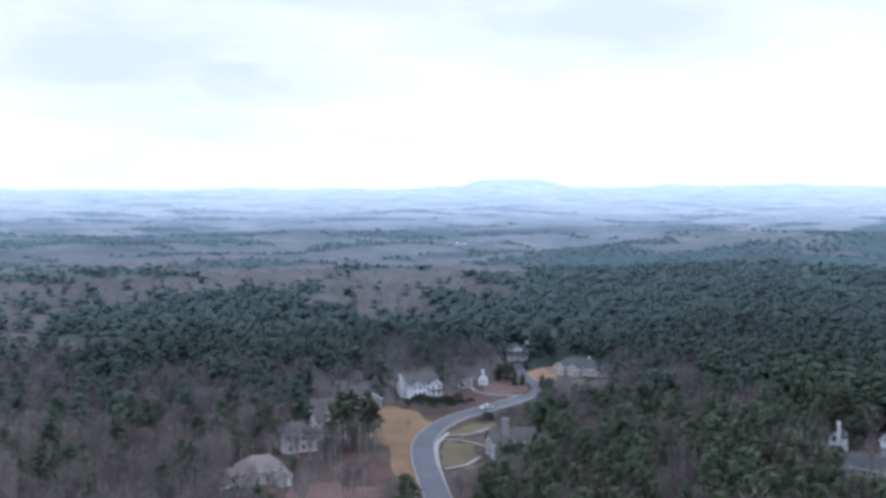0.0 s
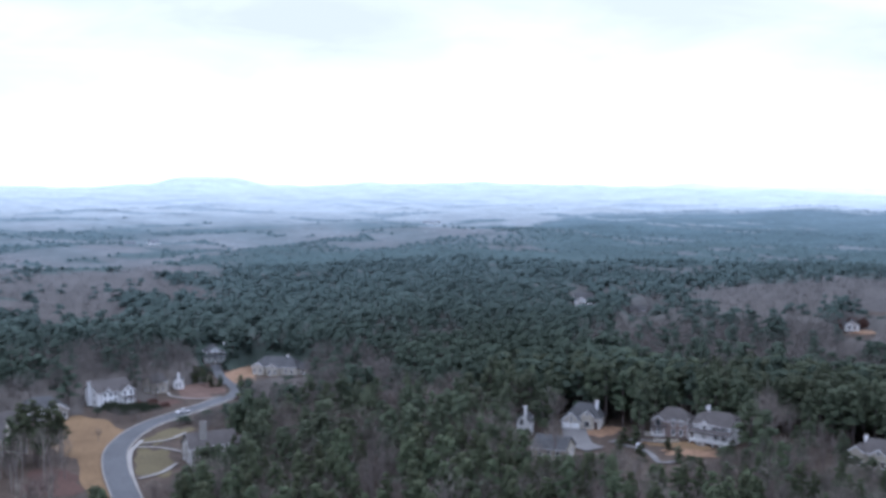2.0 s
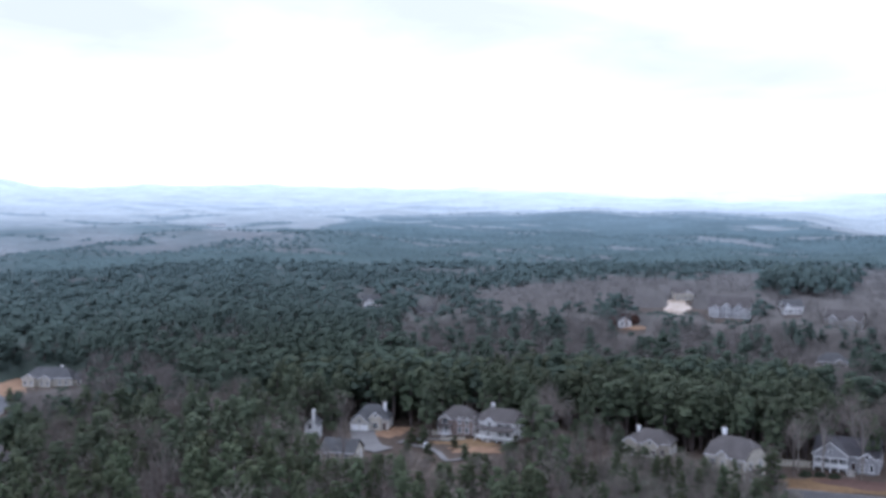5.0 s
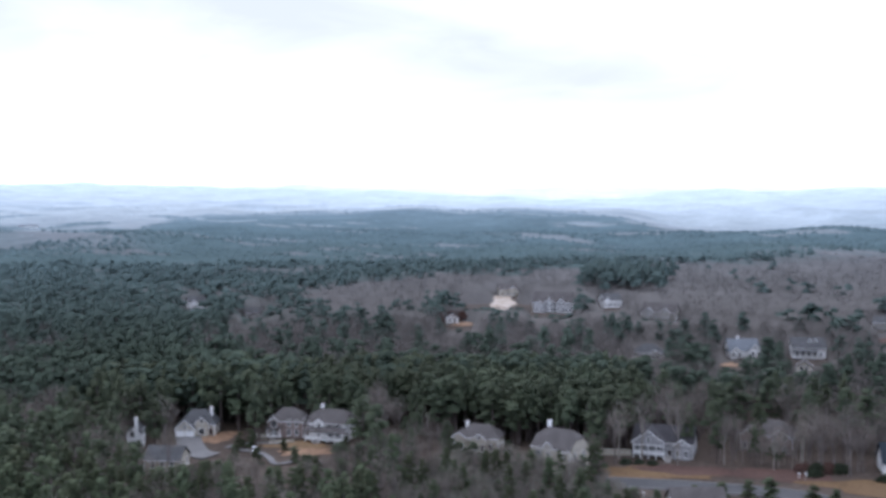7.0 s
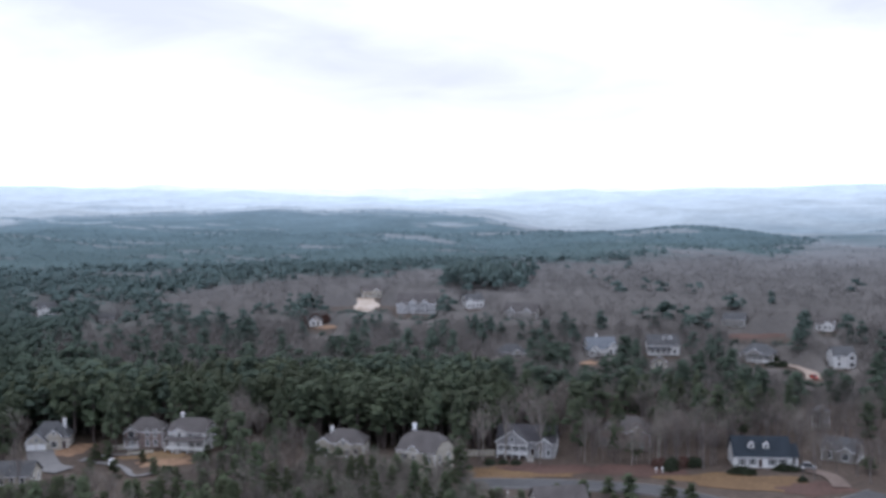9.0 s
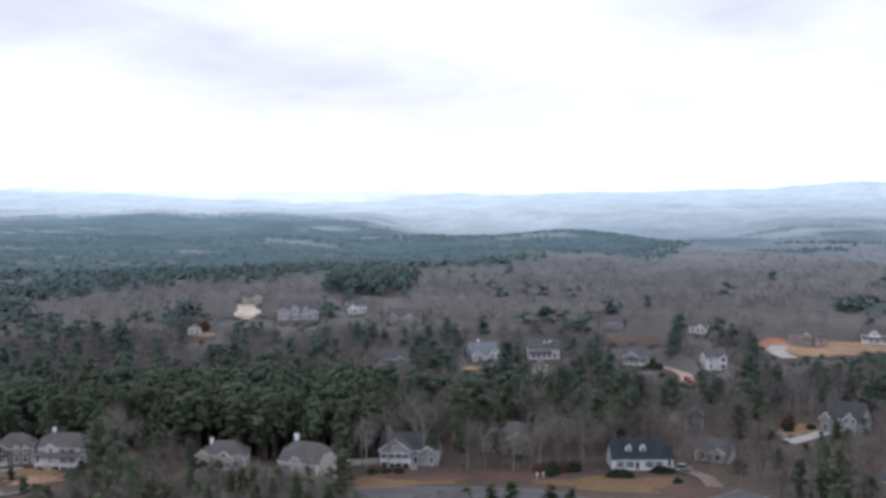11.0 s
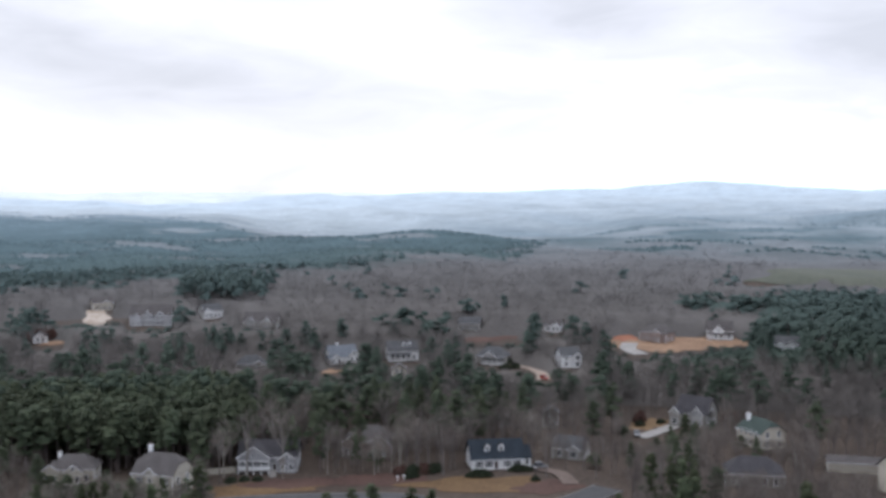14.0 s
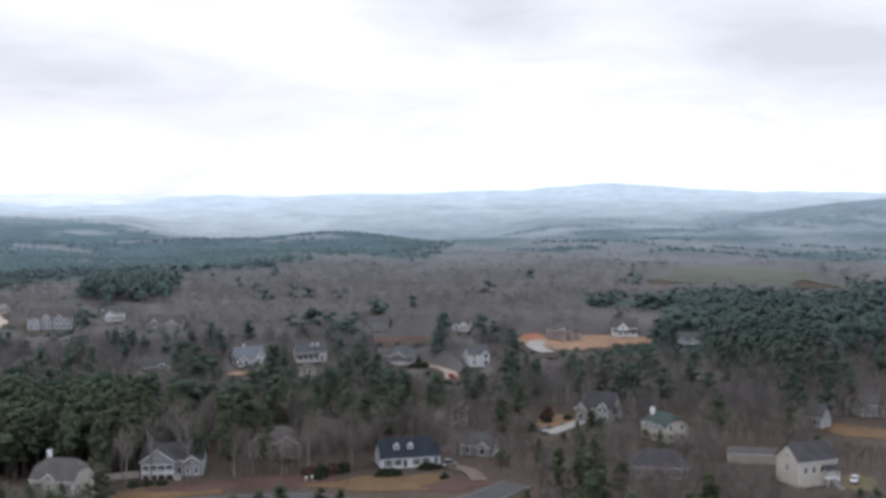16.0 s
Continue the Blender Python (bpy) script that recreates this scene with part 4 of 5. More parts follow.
house("low grey house deep in the pine woods", 250, 589, 10, 8, 3.2, 0, wall=GREIGE, cover=ROOF_GREY, hide=11.5)
house("low grey house behind the white cape house", 280, 158.5, 9.5, 8, 3.2, -14, wall=GREIGE, cover=ROOF_GREY, gables=((1.8, 3.6, 0.8, 3.0),), hide=12)
house("narrow pale gable among tall trunks", 312, 184, 5, 6, 5.0, 0, wall=GREIGE, cover=ROOF_GREY, across=True, chimney=(0.6, -3.4, 7.6), hide=18, sides=1)
house("long white far-off building at a clearing", -83, 1312, 12, 10, 7, 0, wall=WHITE, cover=ROOF_BLUE, hide=0)
house("white far-off building beside a clearing", -57, 1338, 11, 10, 8, 20, wall=WHITE, cover=ROOF_BLUE, hide=0)
house("very long white building beyond the pine ridge", 375, 1760, 28, 14, 7, 0, wall=WHITE, cover=ROOF_BLUE, pitch=0.3, hide=0)


# ---------------------------------------------------------------- trees
def spike(p, q, wide, thin, n=3, spin=0.0):
    """A tapered stick from p to q with n sides; a thin end of 0 makes a point."""
    p, q = np.asarray(p, float), np.asarray(q, float)
    d = (q - p) / max(np.linalg.norm(q - p), 1e-6)
    u = np.cross(d, (0.31, 0.52, 0.8) if abs(d[2]) > 0.8 else (0, 0, 1))
    u /= np.linalg.norm(u)
    v = np.cross(d, u)
    a = spin + np.arange(n) * 2 * np.pi / n
    ring = np.cos(a)[:, None] * u + np.sin(a)[:, None] * v
    i = np.arange(n)
    j = (i + 1) % n
    if thin <= 0:
        return np.vstack([p + ring * wide, q]), np.stack([i, j, np.full(n, n)], 1)
    return np.vstack([p + ring * wide, q + ring * thin]), np.vstack([np.stack([i, j, n + j], 1), np.stack([i, n + j, n + i], 1)])


def gather(pieces):
    verts, faces, k = [], [], 0
    for v, f in pieces:
        verts.append(v), faces.append(f + k)
        k += len(v)
    return np.vstack(verts), np.vstack(faces)


def slivers(p, q, wide, rng):
    """Fine twigs, each a thin three-cornered blade from p to q."""
    side = np.cross(q - p, rng.normal(0, 1, p.shape))
    side *= wide / np.linalg.norm(side, axis=1)[:, None]
    return np.stack([p - side, p + side, q], 1).reshape(-1, 3), np.arange(3 * len(p)).reshape(-1, 3)


def lump(rng, c, wide, tall):
    """A rounded, uneven clump of foliage."""
    n = 4
    th = np.arange(n) * 2 * np.pi / n + rng.uniform(0, 1.5)
    ring = np.stack([np.cos(th), np.sin(th), 0 * th], 1)
    turn = np.stack([np.cos(th + 0.6), np.sin(th + 0.6), 0 * th], 1)
    v = np.vstack([[[0, 0, tall]], ring * wide * 0.8 + [0, 0, tall * 0.5], turn * wide + [0, 0, -tall * 0.4]])
    v = v * rng.uniform(0.82, 1.16, (2 * n + 1, 1)) + c
    i = np.arange(n)
    j = (i + 1) % n
    return v, np.vstack([np.stack([0 * i, 1 + i, 1 + j], 1), np.stack([1 + i, 1 + n + i, 1 + n + j], 1), np.stack([1 + i, 1 + n + j, 1 + j], 1)])


def bare_tree(rng, limbs, twigs, gauge):
    """Trunk and crown of a leafless hardwood, 17 m tall: a fan of limbs in a rounded haze of twigs."""
    tall = 17.0
    lean = rng.normal(0, 0.5, 2)
    at = lambda u: np.array([lean[0] * u * u, lean[1] * u * u, u * tall])
    sides = 5 if limbs > 7 else 3
    trunk = [spike(at(0), at(0.35), 0.24, 0.17, sides), spike(at(0.35), at(0.8), 0.17, 0.04, 3)]
    crown, mid = [], at(0.64)
    round_by = np.array([rng.uniform(2.7, 3.7), rng.uniform(2.7, 3.7), rng.uniform(5.2, 6.2)])
    for i in range(limbs):
        az, el = i * 2.4 + rng.normal(0, 0.3), rng.uniform(0.05, 1.25)
        tip = mid + round_by * 0.92 * (math.cos(az) * math.cos(el), math.sin(az) * math.cos(el), math.sin(el))
        foot = at(rng.uniform(0.24, 0.5))
        trunk.append(spike(foot, tip, 0.085 * gauge ** 0.5, 0.02))
    out = rng.normal(0, 1, (twigs, 3))
    out[:, 2] = np.abs(out[:, 2]) * 1.1 - 0.45
    out /= np.linalg.norm(out, axis=1)[:, None]
    p = mid + out * round_by * rng.uniform(0.3, 0.95, (twigs, 1)) ** 0.7
    d = out * 0.6 + (0, 0, 0.65) + rng.normal(0, 0.3, (twigs, 3))
    d /= np.linalg.norm(d, axis=1)[:, None]
    crown.append(slivers(p, p + d * rng.uniform(1.2, 2.7, (twigs, 1)), 0.05 * gauge, rng))
    return gather(trunk), gather(crown)


def pine_tree(rng, clumps, sprays, size, low=0.45, clump=1.45):
    """Trunk and crown of a tall pine, 19 m: rounded clumps of needles on the upper half, with loose sprays at their edges."""
    tall = 19.0
    base = rng.uniform(low, low + 0.12)
    sides = 5 if clumps > 15 else 3
    trunk = [spike((0, 0, 0), (0, 0, tall * 0.6), 0.23, 0.16, sides), spike((0, 0, tall * 0.6), (0, 0, tall * 0.93), 0.16, 0.03, 3)]
    crown = []
    for i in range(clumps):
        k = ((i + rng.uniform(0.2, 0.8)) / clumps) ** 0.85
        reach = 2.7 * (1 - k) ** 0.6 * (0.6 + 0.4 * min(1, k * 3)) * rng.uniform(0.3, 1.15)
        az = i * 2.4 + rng.normal(0, 0.5)
        c = np.array([math.cos(az) * reach, math.sin(az) * reach, (base + (0.95 - base) * k) * tall + rng.normal(0, 0.35)])
        if clumps > 15:
            trunk.append(spike((0, 0, c[2] - 0.7), c, 0.06, 0))
        wide = clump * (1.15 - 0.45 * k) * rng.uniform(0.8, 1.2)
        crown.append(lump(rng, c, wide, wide * rng.uniform(0.7, 0.95)))
        if sprays:
            out = rng.normal(0, 1, (sprays, 3)) * (1, 1, 0.7) + (0, 0, 0.3)
            out /= np.linalg.norm(out, axis=1)[:, None]
            m = c + out * wide * rng.uniform(0.85, 1.2, (sprays, 1)) * (1, 1, 0.8)
            v = (m[:, None] + rng.normal(0, 1, (sprays, 3, 3)) * size * np.array([1, 1, 0.6])).reshape(-1, 3)
            crown.append((v, np.arange(3 * sprays).reshape(-1, 3)))
    return gather(trunk), gather(crown)


rng = np.random.default_rng(11)
BARE_FULL = [bare_tree(rng, 11, 180, 1.2) for _ in range(6)]
BARE_MID = [bare_tree(rng, 6, 80, 2.1) for _ in range(6)]
BARE_LOW = [bare_tree(rng, 2, 20, 3.6) for _ in range(6)]
PINE_FULL = [pine_tree(rng, 22, 8, 0.34, low=0.26, clump=1.1) for _ in range(6)]
PINE_MID = [pine_tree(rng, 14, 5, 0.4, low=0.26, clump=1.3) for _ in range(6)]
PINE_STAND = [pine_tree(rng, 14, 6, 0.44, low=0.42, clump=1.25) for _ in range(5)]
PINE_LOW = [pine_tree(rng, 3, 3, 0.55, clump=2.3) for _ in range(6)]
PINE_SHRUBBY = [pine_tree(rng, 11, 7, 0.42, low=0.08, clump=1.8) for _ in range(4)]
# crowns alone, for woods whose floor is never seen
TOP_NEAR = [(spike((0, 0, 0), (0, 0, 4), 0.2, 0), gather([lump(rng, (rng.normal(0, 0.8), rng.normal(0, 0.8), 2.6), 2.5, 3.0), lump(rng, (rng.normal(0, 1.2), rng.normal(0, 1.2), 0.8), 2.9, 2.6)])) for _ in range(6)]
TOP_FAR = [(spike((0, 0, 0), (0, 0, 4), 0.2, 0), lump(rng, (0, 0, 1.6), 4.2, 3.6)) for _ in range(6)]

# woods by bearing and distance: from, to, near, far, share of pines, height
STANDS = [
    (-35, 95, 180, 530, 0.17, 1.0), (-35, 95, 530, 900, 0.03, 0.95),
    (-35, -4, 180, 450, 0.12, 0.95), (-21, -9, 450, 740, 0.88, 1.0), (-35, -21, 450, 740, 0.15, 0.9), (-9, 0, 490, 575, 0.75, 1.0), (-9, 3, 585, 830, 0.04, 0.9), (-16, 3, 720, 830, 0.04, 0.9),
    (-1, 21, 480, 830, 0.7, 1.0), (4, 12, 370, 480, 0.1, 0.95), (12, 22, 370, 480, 0.8, 1.0), (-3, 16, 180, 345, 0.62, 0.95),
    (14, 31, 180, 285, 0.5, 0.85), (31, 44, 180, 285, 0.3, 0.62), (15, 44, 318, 376, 0.96, 1.0), (33, 48, 390, 520, 0.13, 0.95), (25, 38, 415, 540, 0.1, 0.95),
    (22, 44, 540, 580, 0.35, 0.9), (24, 44, 580, 830, 0.004, 0.95), (19, 26, 540, 830, 0.42, 0.95), (26, 34, 720, 830, 0.6, 0.95), (19, 41, 768, 830, 0.9, 0.95), (40.8, 44.8, 645, 720, 0.95, 0.95), (44, 70, 560, 830, 0.006, 0.9),
    (44, 62, 310, 400, 0.32, 1.0), (48, 60, 400, 520, 0.2, 0.9), (68, 95, 465, 660, 0.78, 0.95), (66, 95, 180, 420, 0.05, 0.85), (70, 95, 660, 830, 0.2, 0.9), (56, 68, 225, 390, 0.15, 0.95),
]


def stand_mix(x, y, r, a):
    """Share of pines and height of the woods at each place."""
    share, height = np.full(len(x), 0.05), np.ones(len(x))
    for a0, a1, r0, r1, pines, tall in STANDS:
        wob = 2.2 * np.sin(r / 31 + 2 * np.sin(x / 47)) + 1.3 * np.sin(x / 13 + y / 29)
        wir = 16 * np.sin(a / 1.7 + np.sin(r / 60)) + 12 * np.sin(x / 17 - y / 23) + r * 0.03 * np.sin(a / 3.3)
        inside = (a + wob > a0) & (a + wob < a1) & (r + wir > r0) & (r + wir < r1)
        share[inside], height[inside] = pines, tall
    return share, height


def scatter(spacing, near, far, seed):
    """Tree places on a jittered grid over the land ahead, with kind and height."""
    rng = np.random.default_rng(seed)
    n = int(2 * far / spacing)
    gx, gy = np.meshgrid(np.arange(n), np.arange(n))
    x = (gx.ravel() + rng.uniform(-0.46, 0.46, n * n)) * spacing - far
    y = (gy.ravel() + rng.uniform(-0.46, 0.46, n * n)) * spacing - far
    r, a = np.hypot(x, y), np.degrees(np.arctan2(x, y))
    keep = (r > near) & (r < far) & (a > -28.5) & (a < 84.5)
    x, y, r, a = x[keep], y[keep], r[keep], a[keep]
    share, height = stand_mix(x, y, r, a)
    pine = rng.random(len(x)) < share
    beyond = r > 830
    pine[beyond] = pine_share(x[beyond], y[beyond]) > rng.uniform(0.43, 0.59, beyond.sum())
    h = height * np.where(pine, rng.uniform(0.82, 1.1, len(x)), rng.uniform(0.6, 1.08, len(x)))
    return x, y, r, a, pine, h


def stand_front(a):
    """How far off the dense pine stand behind the houses begins, by bearing."""
    return 352 - 30 * sstep(a, 28, 34) - 12 * sstep(a, 35, 39) + 3 * np.sin(a / 0.5)


def clear(x, y, h, unit, pine):
    """Keeps yards and streets open and cuts the growth before them to the camera's sight line."""
    keep = np.ones(len(x), bool)
    for cx, cy, rx, ry, turn in FLAT:
        c, d = math.cos(radians(-turn)), math.sin(radians(-turn))
        u, v = (x - cx) * c - (y - cy) * d, (x - cx) * d + (y - cy) * c
        keep &= (u / (rx + 1)) ** 2 + (v / (ry + 1)) ** 2 > 1
    top = h * unit
    for cx, cy, wide, hide in OPEN:
        dist = math.hypot(cx, cy)
        ux, uy = cx / dist, cy / dist
        before = dist - (x * ux + y * uy) - wide * 0.4
        aside = np.abs(x * uy - y * ux) * dist / np.maximum(x * ux + y * uy, 1)
        hit = (before > -2) & (aside < wide + 1.5) & (x * ux + y * uy > 0)
        if hide >= 10:
            hit &= pine | (before < 4)
        top = np.where(hit, np.minimum(top, np.maximum(before, 0) * (75 / dist) * 0.92 + hide % 10), top)
    keep &= top > np.where(np.hypot(x, y) > 350, 2.2, 4.0)
    return keep, top / unit


def plant(name, label, kinds, x, y, h, mat, second, seed, foot=None, pines=None, spread=1.0):
    """Many trees as one stretch of woodland; foot: their height over the land; pines: their kind, for the far woods' material."""
    rng = np.random.default_rng(seed)
    verts, faces, tones, which, kind, away, base = [], [], [], [], [], [], 0
    pick = rng.integers(0, len(kinds), len(x))
    for k, (trunk, crown) in enumerate(kinds):
        s = np.flatnonzero(pick == k)
        if not len(s):
            continue
        v = np.vstack([trunk[0], crown[0]])
        f = np.vstack([trunk[1], crown[1] + len(trunk[0])])
        m = np.r_[np.ones(len(trunk[1])), np.zeros(len(crown[1]))]
        th, size = rng.uniform(0, 6.28, len(s)), h[s]
        wide = np.clip(size, 0.6, 1.1) * rng.uniform(0.72, 1.5, len(s)) * spread
        c, d = np.cos(th)[:, None], np.sin(th)[:, None]
        px = (v[None, :, 0] * c - v[None, :, 1] * d) * wide[:, None] + x[s][:, None]
        py = (v[None, :, 0] * d + v[None, :, 1] * c) * wide[:, None] + y[s][:, None]
        pz = v[None, :, 2] * size[:, None] + (land(x[s], y[s]) + (0 if foot is None else foot[s]))[:, None] - 0.2
        verts.append(np.stack([px, py, pz], -1).reshape(-1, 3))
        faces.append((f[None] + (np.arange(len(s)) * len(v))[:, None, None] + base).reshape(-1, 3))
        which.append(np.tile(m, len(s)))
        drift = 0.5 + 0.5 * np.sin(x[s] / 11 + 1.7 * np.sin(y[s] / 17)) * np.sin(y[s] / 13 + 1.3 * np.sin(x[s] / 23))
        tones.append(np.repeat(0.5 * rng.random(len(s)) + 0.5 * drift, len(v)))
        if pines is not None:
            kind.append(np.repeat(pines[s], len(v)))
            away.append(np.repeat(haze_distance(x[s], y[s]), len(v)))
        base += len(s) * len(v)
    marks = (("pines", np.concatenate(kind)), ("away", np.concatenate(away))) if kind else ()
    ob = mesh_object(name, np.vstack(verts), np.vstack(faces), mat, np.concatenate(tones), smooth=True, second=second, which=np.concatenate(which), marks=marks)
    return tagged(ob, label, "woodland", kind="stuff")


def tree_kind(name, trunk, crown, bark, leaf):
    t, c = mesh_object("trunk", *trunk, bark), mesh_object("crown", *crown, leaf)
    top = new(name, None)
    t.parent = c.parent = top
    return top


def plant_single(name, label, kinds, x, y, h, bark, leaf, seed):
    """The nearest trees, each a thing of its own."""
    rng = np.random.default_rng(seed)
    firsts = {}
    for i in range(len(x)):
        k = i % len(kinds)
        m = pose(x[i], y[i], float(land(x[i], y[i])) - 0.2, 0, 0, rng.uniform(0, 360)) @ Matrix.Diagonal((max(h[i], 0.6) * (wide := rng.uniform(0.8, 1.25) * (1.2 if leaf is NEEDLES_ONE else 1.0)), max(h[i], 0.6) * wide, h[i], 1))
        if k not in firsts:
            firsts[k] = tree_kind(name, *kinds[k], bark, leaf)
            firsts[k].matrix_world = m
            tagged(firsts[k], label, "tree", name + "s near the houses")
        else:
            ob = copy_thing(firsts[k], Matrix())
            ob.matrix_world = m


def woods():
    for near, far, gap, seed, pines, bares, what in ((182, 350, 5.45, 21, PINE_FULL, BARE_FULL, "near"), (350, 520, 5.5, 22, PINE_MID, BARE_MID, "middle"), (520, 900, 7.2, 23, PINE_LOW, BARE_LOW, "far")):
        x, y, r, a, pine, h = scatter(gap, near, far, seed)
        keep, h = clear(x, y, h, 18.0, pine)
        h = h * (1 - 0.12 * sstep(r, 600, 900))
        x, y, r, a, pine, h = x[keep], y[keep], r[keep], a[keep], pine[keep], h[keep]
        for is_pine in (True, False):
            s = np.flatnonzero(pine == is_pine)
            if not is_pine:
                s = s[~((a[s] > 16) & (a[s] < 43.5) & (r[s] > stand_front(a[s]) - 16) & (r[s] < 385))]
            s = s[np.argsort(r[s])]
            name, kinds = ("pine_tree", pines) if is_pine else ("bare_tree", bares)
            if what == "near":
                one, s = s[:300], s[300:]
                label = "tall dark green pine with a ragged crown" if is_pine else "leafless grey hardwood with fine upright twigs"
                plant_single(name, label, kinds, x[one], y[one], h[one], PINE_BARK if is_pine else PALE_BARK, NEEDLES_ONE if is_pine else BARK_ONE, seed)
            slope = what != "near"
            kind = np.full(len(x), 1.0 if is_pine else 0.0)[s] if slope else None
            if is_pine:
                plant("pine_woods", "dark green pine woods in winter", kinds, x[s], y[s], h[s], HAZED_WOODS if slope else NEEDLES, PINE_BARK, seed + 50, pines=kind, spread=1.45 if slope else 1.25)
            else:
                plant("bare_woods", "leafless grey-brown hardwoods in winter", kinds, x[s], y[s], h[s], HAZED_WOODS if slope else BARK, HAZED_WOODS if slope else PALE_BARK, seed + 60, pines=kind)
    # crowns of the far woods
    for near, far, gap, seed, kinds in ((900, 1500, 9.6, 24, TOP_NEAR), (1500, 2500, 18.0, 25, TOP_FAR)):
        x, y, r, a, pine, h = scatter(gap, near, far, seed)
        keep, low = clear(x, y, h, 18.0, pine)
        keep &= (low > h * 0.99) & (np.hypot(x - 858, y - 240) > 80)
        for gx, gy, reach in GLADES:
            keep &= np.hypot(x - gx, y - gy) > reach * 1.5
        for is_pine in (True, False):
            s = np.flatnonzero(keep & (pine == is_pine))
            s = s[np.random.default_rng(seed).random(len(s)) < (1.0 if is_pine else 0.8)]
            foot = np.where(pine[s], 7.6, 5.2)
            plant("pine_woods" if is_pine else "bare_woods", "far pine woods in winter" if is_pine else "far leafless woods in winter", kinds, x[s], y[s], h[s], HAZED_WOODS, HAZED_WOODS, seed + 70, foot, np.where(pine[s], 1.0, greener(x[s], y[s])))
    # the closed dark stand behind the cul-de-sac
    x, y, r, a, pine, h = scatter(4.4, 300, 388, 31)
    s = np.flatnonzero((a > 15.5) & (a < 43.5) & (r > stand_front(a)) & (r < 382 + 5 * np.sin(a / 1.1)))
    keep, h = clear(x[s], y[s], h[s] * 0 + 0.84 + 0.17 * np.sin(x[s]), 18.0, pine[s] | True)
    plant("pine_woods", "dense dark pine stand behind the houses", PINE_STAND, x[s][keep], y[s][keep], h[keep], NEEDLES, PINE_BARK, 91, spread=1.4)
    # the tall clump on the slope
    x, y, r, a, pine, h = scatter(5.6, 630, 740, 35)
    edge = 0.5 * np.sin(r / 13) + 0.3 * np.sin(r / 5)
    s = np.flatnonzero((a + edge > 40.9) & (a + edge < 44.6) & (r + 9 * np.sin(a * 4) > 650) & (r + 9 * np.sin(a * 5) < 716))
    keep, h = clear(x[s], y[s], 1.2 + 0.16 * np.sin(x[s] * 2), 18.0, pine[s] | True)
    plant("pine_woods", "dense clump of tall pines on the slope", PINE_LOW, x[s][keep], y[s][keep], h[keep], HAZED_WOODS, PINE_BARK, 97, pines=np.ones(keep.sum()))
    # brush on the open ground between the far houses
    x, y, r, a, pine, h = scatter(6.4, 365, 720, 37)
    keep, low = clear(x, y, h * 0 + 1, 18.0, pine)
    s = np.flatnonzero(keep & (low * 18 < 8))
    plant("bare_woods", "low leafless brush on open ground", BARE_LOW, x[s], y[s], low[s] * np.random.default_rng(3).uniform(0.7, 1.0, len(s)), HAZED_WOODS, HAZED_WOODS, 98, pines=np.zeros(len(s)))
    # young growth before the cream houses
    x, y, r, a, pine, h = scatter(3.4, 222, 284, 33)
    s = np.flatnonzero((a > 30) & (a < 42.2) & (r + 4 * np.sin(a / 0.6) < 280))
    keep, h = clear(x[s], y[s], 0.42 + 0.12 * np.sin(x[s] * 3), 18.0, pine[s])
    s, h = s[keep], h[keep]
    few = np.sin(x[s] * 1.7 + y[s] * 2.3) > 0.55
    plant("bare_woods", "thicket of young leafless trees", BARE_FULL, x[s][~few], y[s][~few], h[~few], THICKET, THICKET, 95)
    plant("pine_woods", "young pines in the thicket", PINE_FULL, x[s][few], y[s][few], h[few] * 0.85, NEEDLES, PINE_BARK, 96)


def greener(x, y):
    """How far scrub and young pines green the leafless plain beyond the slopes."""
    r, a = np.hypot(x, y), np.degrees(np.arctan2(x, y))
    patch_of = 0.55 + 0.45 * np.sin(a / 1.9 + 1.3 * np.sin(r / 170)) * np.sin(r / 120 + a / 2.3)
    east = sstep(a, 46, 60) * sstep(r, 880, 1250)
    west = sstep(a, 17, 9) * sstep(r, 930, 1120) * sstep(r, 2300, 1500)
    return patch_of * np.maximum(0.85 * east, 0.85 * west)


def closed_canopy(x, y):
    """Height and pine share of the closed treetops far off; open over yards and streets."""
    r, a = np.hypot(x, y), np.degrees(np.arctan2(x, y))
    share, height = stand_mix(x, y, r, a)
    mix = np.where(r < 830, sstep(share, 0.25, 0.8), np.maximum(pine_share(x, y), greener(x, y)))
    u = np.modf(np.abs(np.sin(x * 12.9898 + y * 78.233) * 43758.5453))[0] * 0.98 + 0.01
    w = np.modf(np.abs(np.sin(x * 39.425 + y * 11.135) * 23421.631))[0] * 0.98 + 0.01
    lumps = -0.5 * np.log(u * w)
    top = np.where(r < 830, height, 1.0) * (7.8 - 2.6 * sstep(r, 540, 480) + 2.8 * mix) + lumps * np.where(r < 900, 1.5, 1.0)
    top = top * (1 - 0.97 * sstep(np.hypot(x - 858, y - 240), 82, 46))
    near = r < 1000
    keep, low = np.ones(len(x), bool), top.copy()
    keep[near], low[near] = clear(x[near], y[near], top[near] / 18.0, 18.0, np.ones(near.sum(), bool))
    low[near] *= 18.0
    low = np.where(low < top - 0.3, low - 2.6, low)
    low[~keep] = -1.5
    return np.where(r < 404, -2.0, low), mix


GLADES = ((-80, 1290, 32), (-55, 1312, 32), (368, 1728, 40))   # clearings before far buildings
SIDES = np.arange(-31, 87.1, 0.3)
tagged(polar_sheet("far_woodland", HAZED_WOODS, SIDES, np.geomspace(398, 1500, 155), 7.5, glades=GLADES, canopy=closed_canopy), "closed canopy of leafless woods and pines far away", "woodland", kind="stuff")
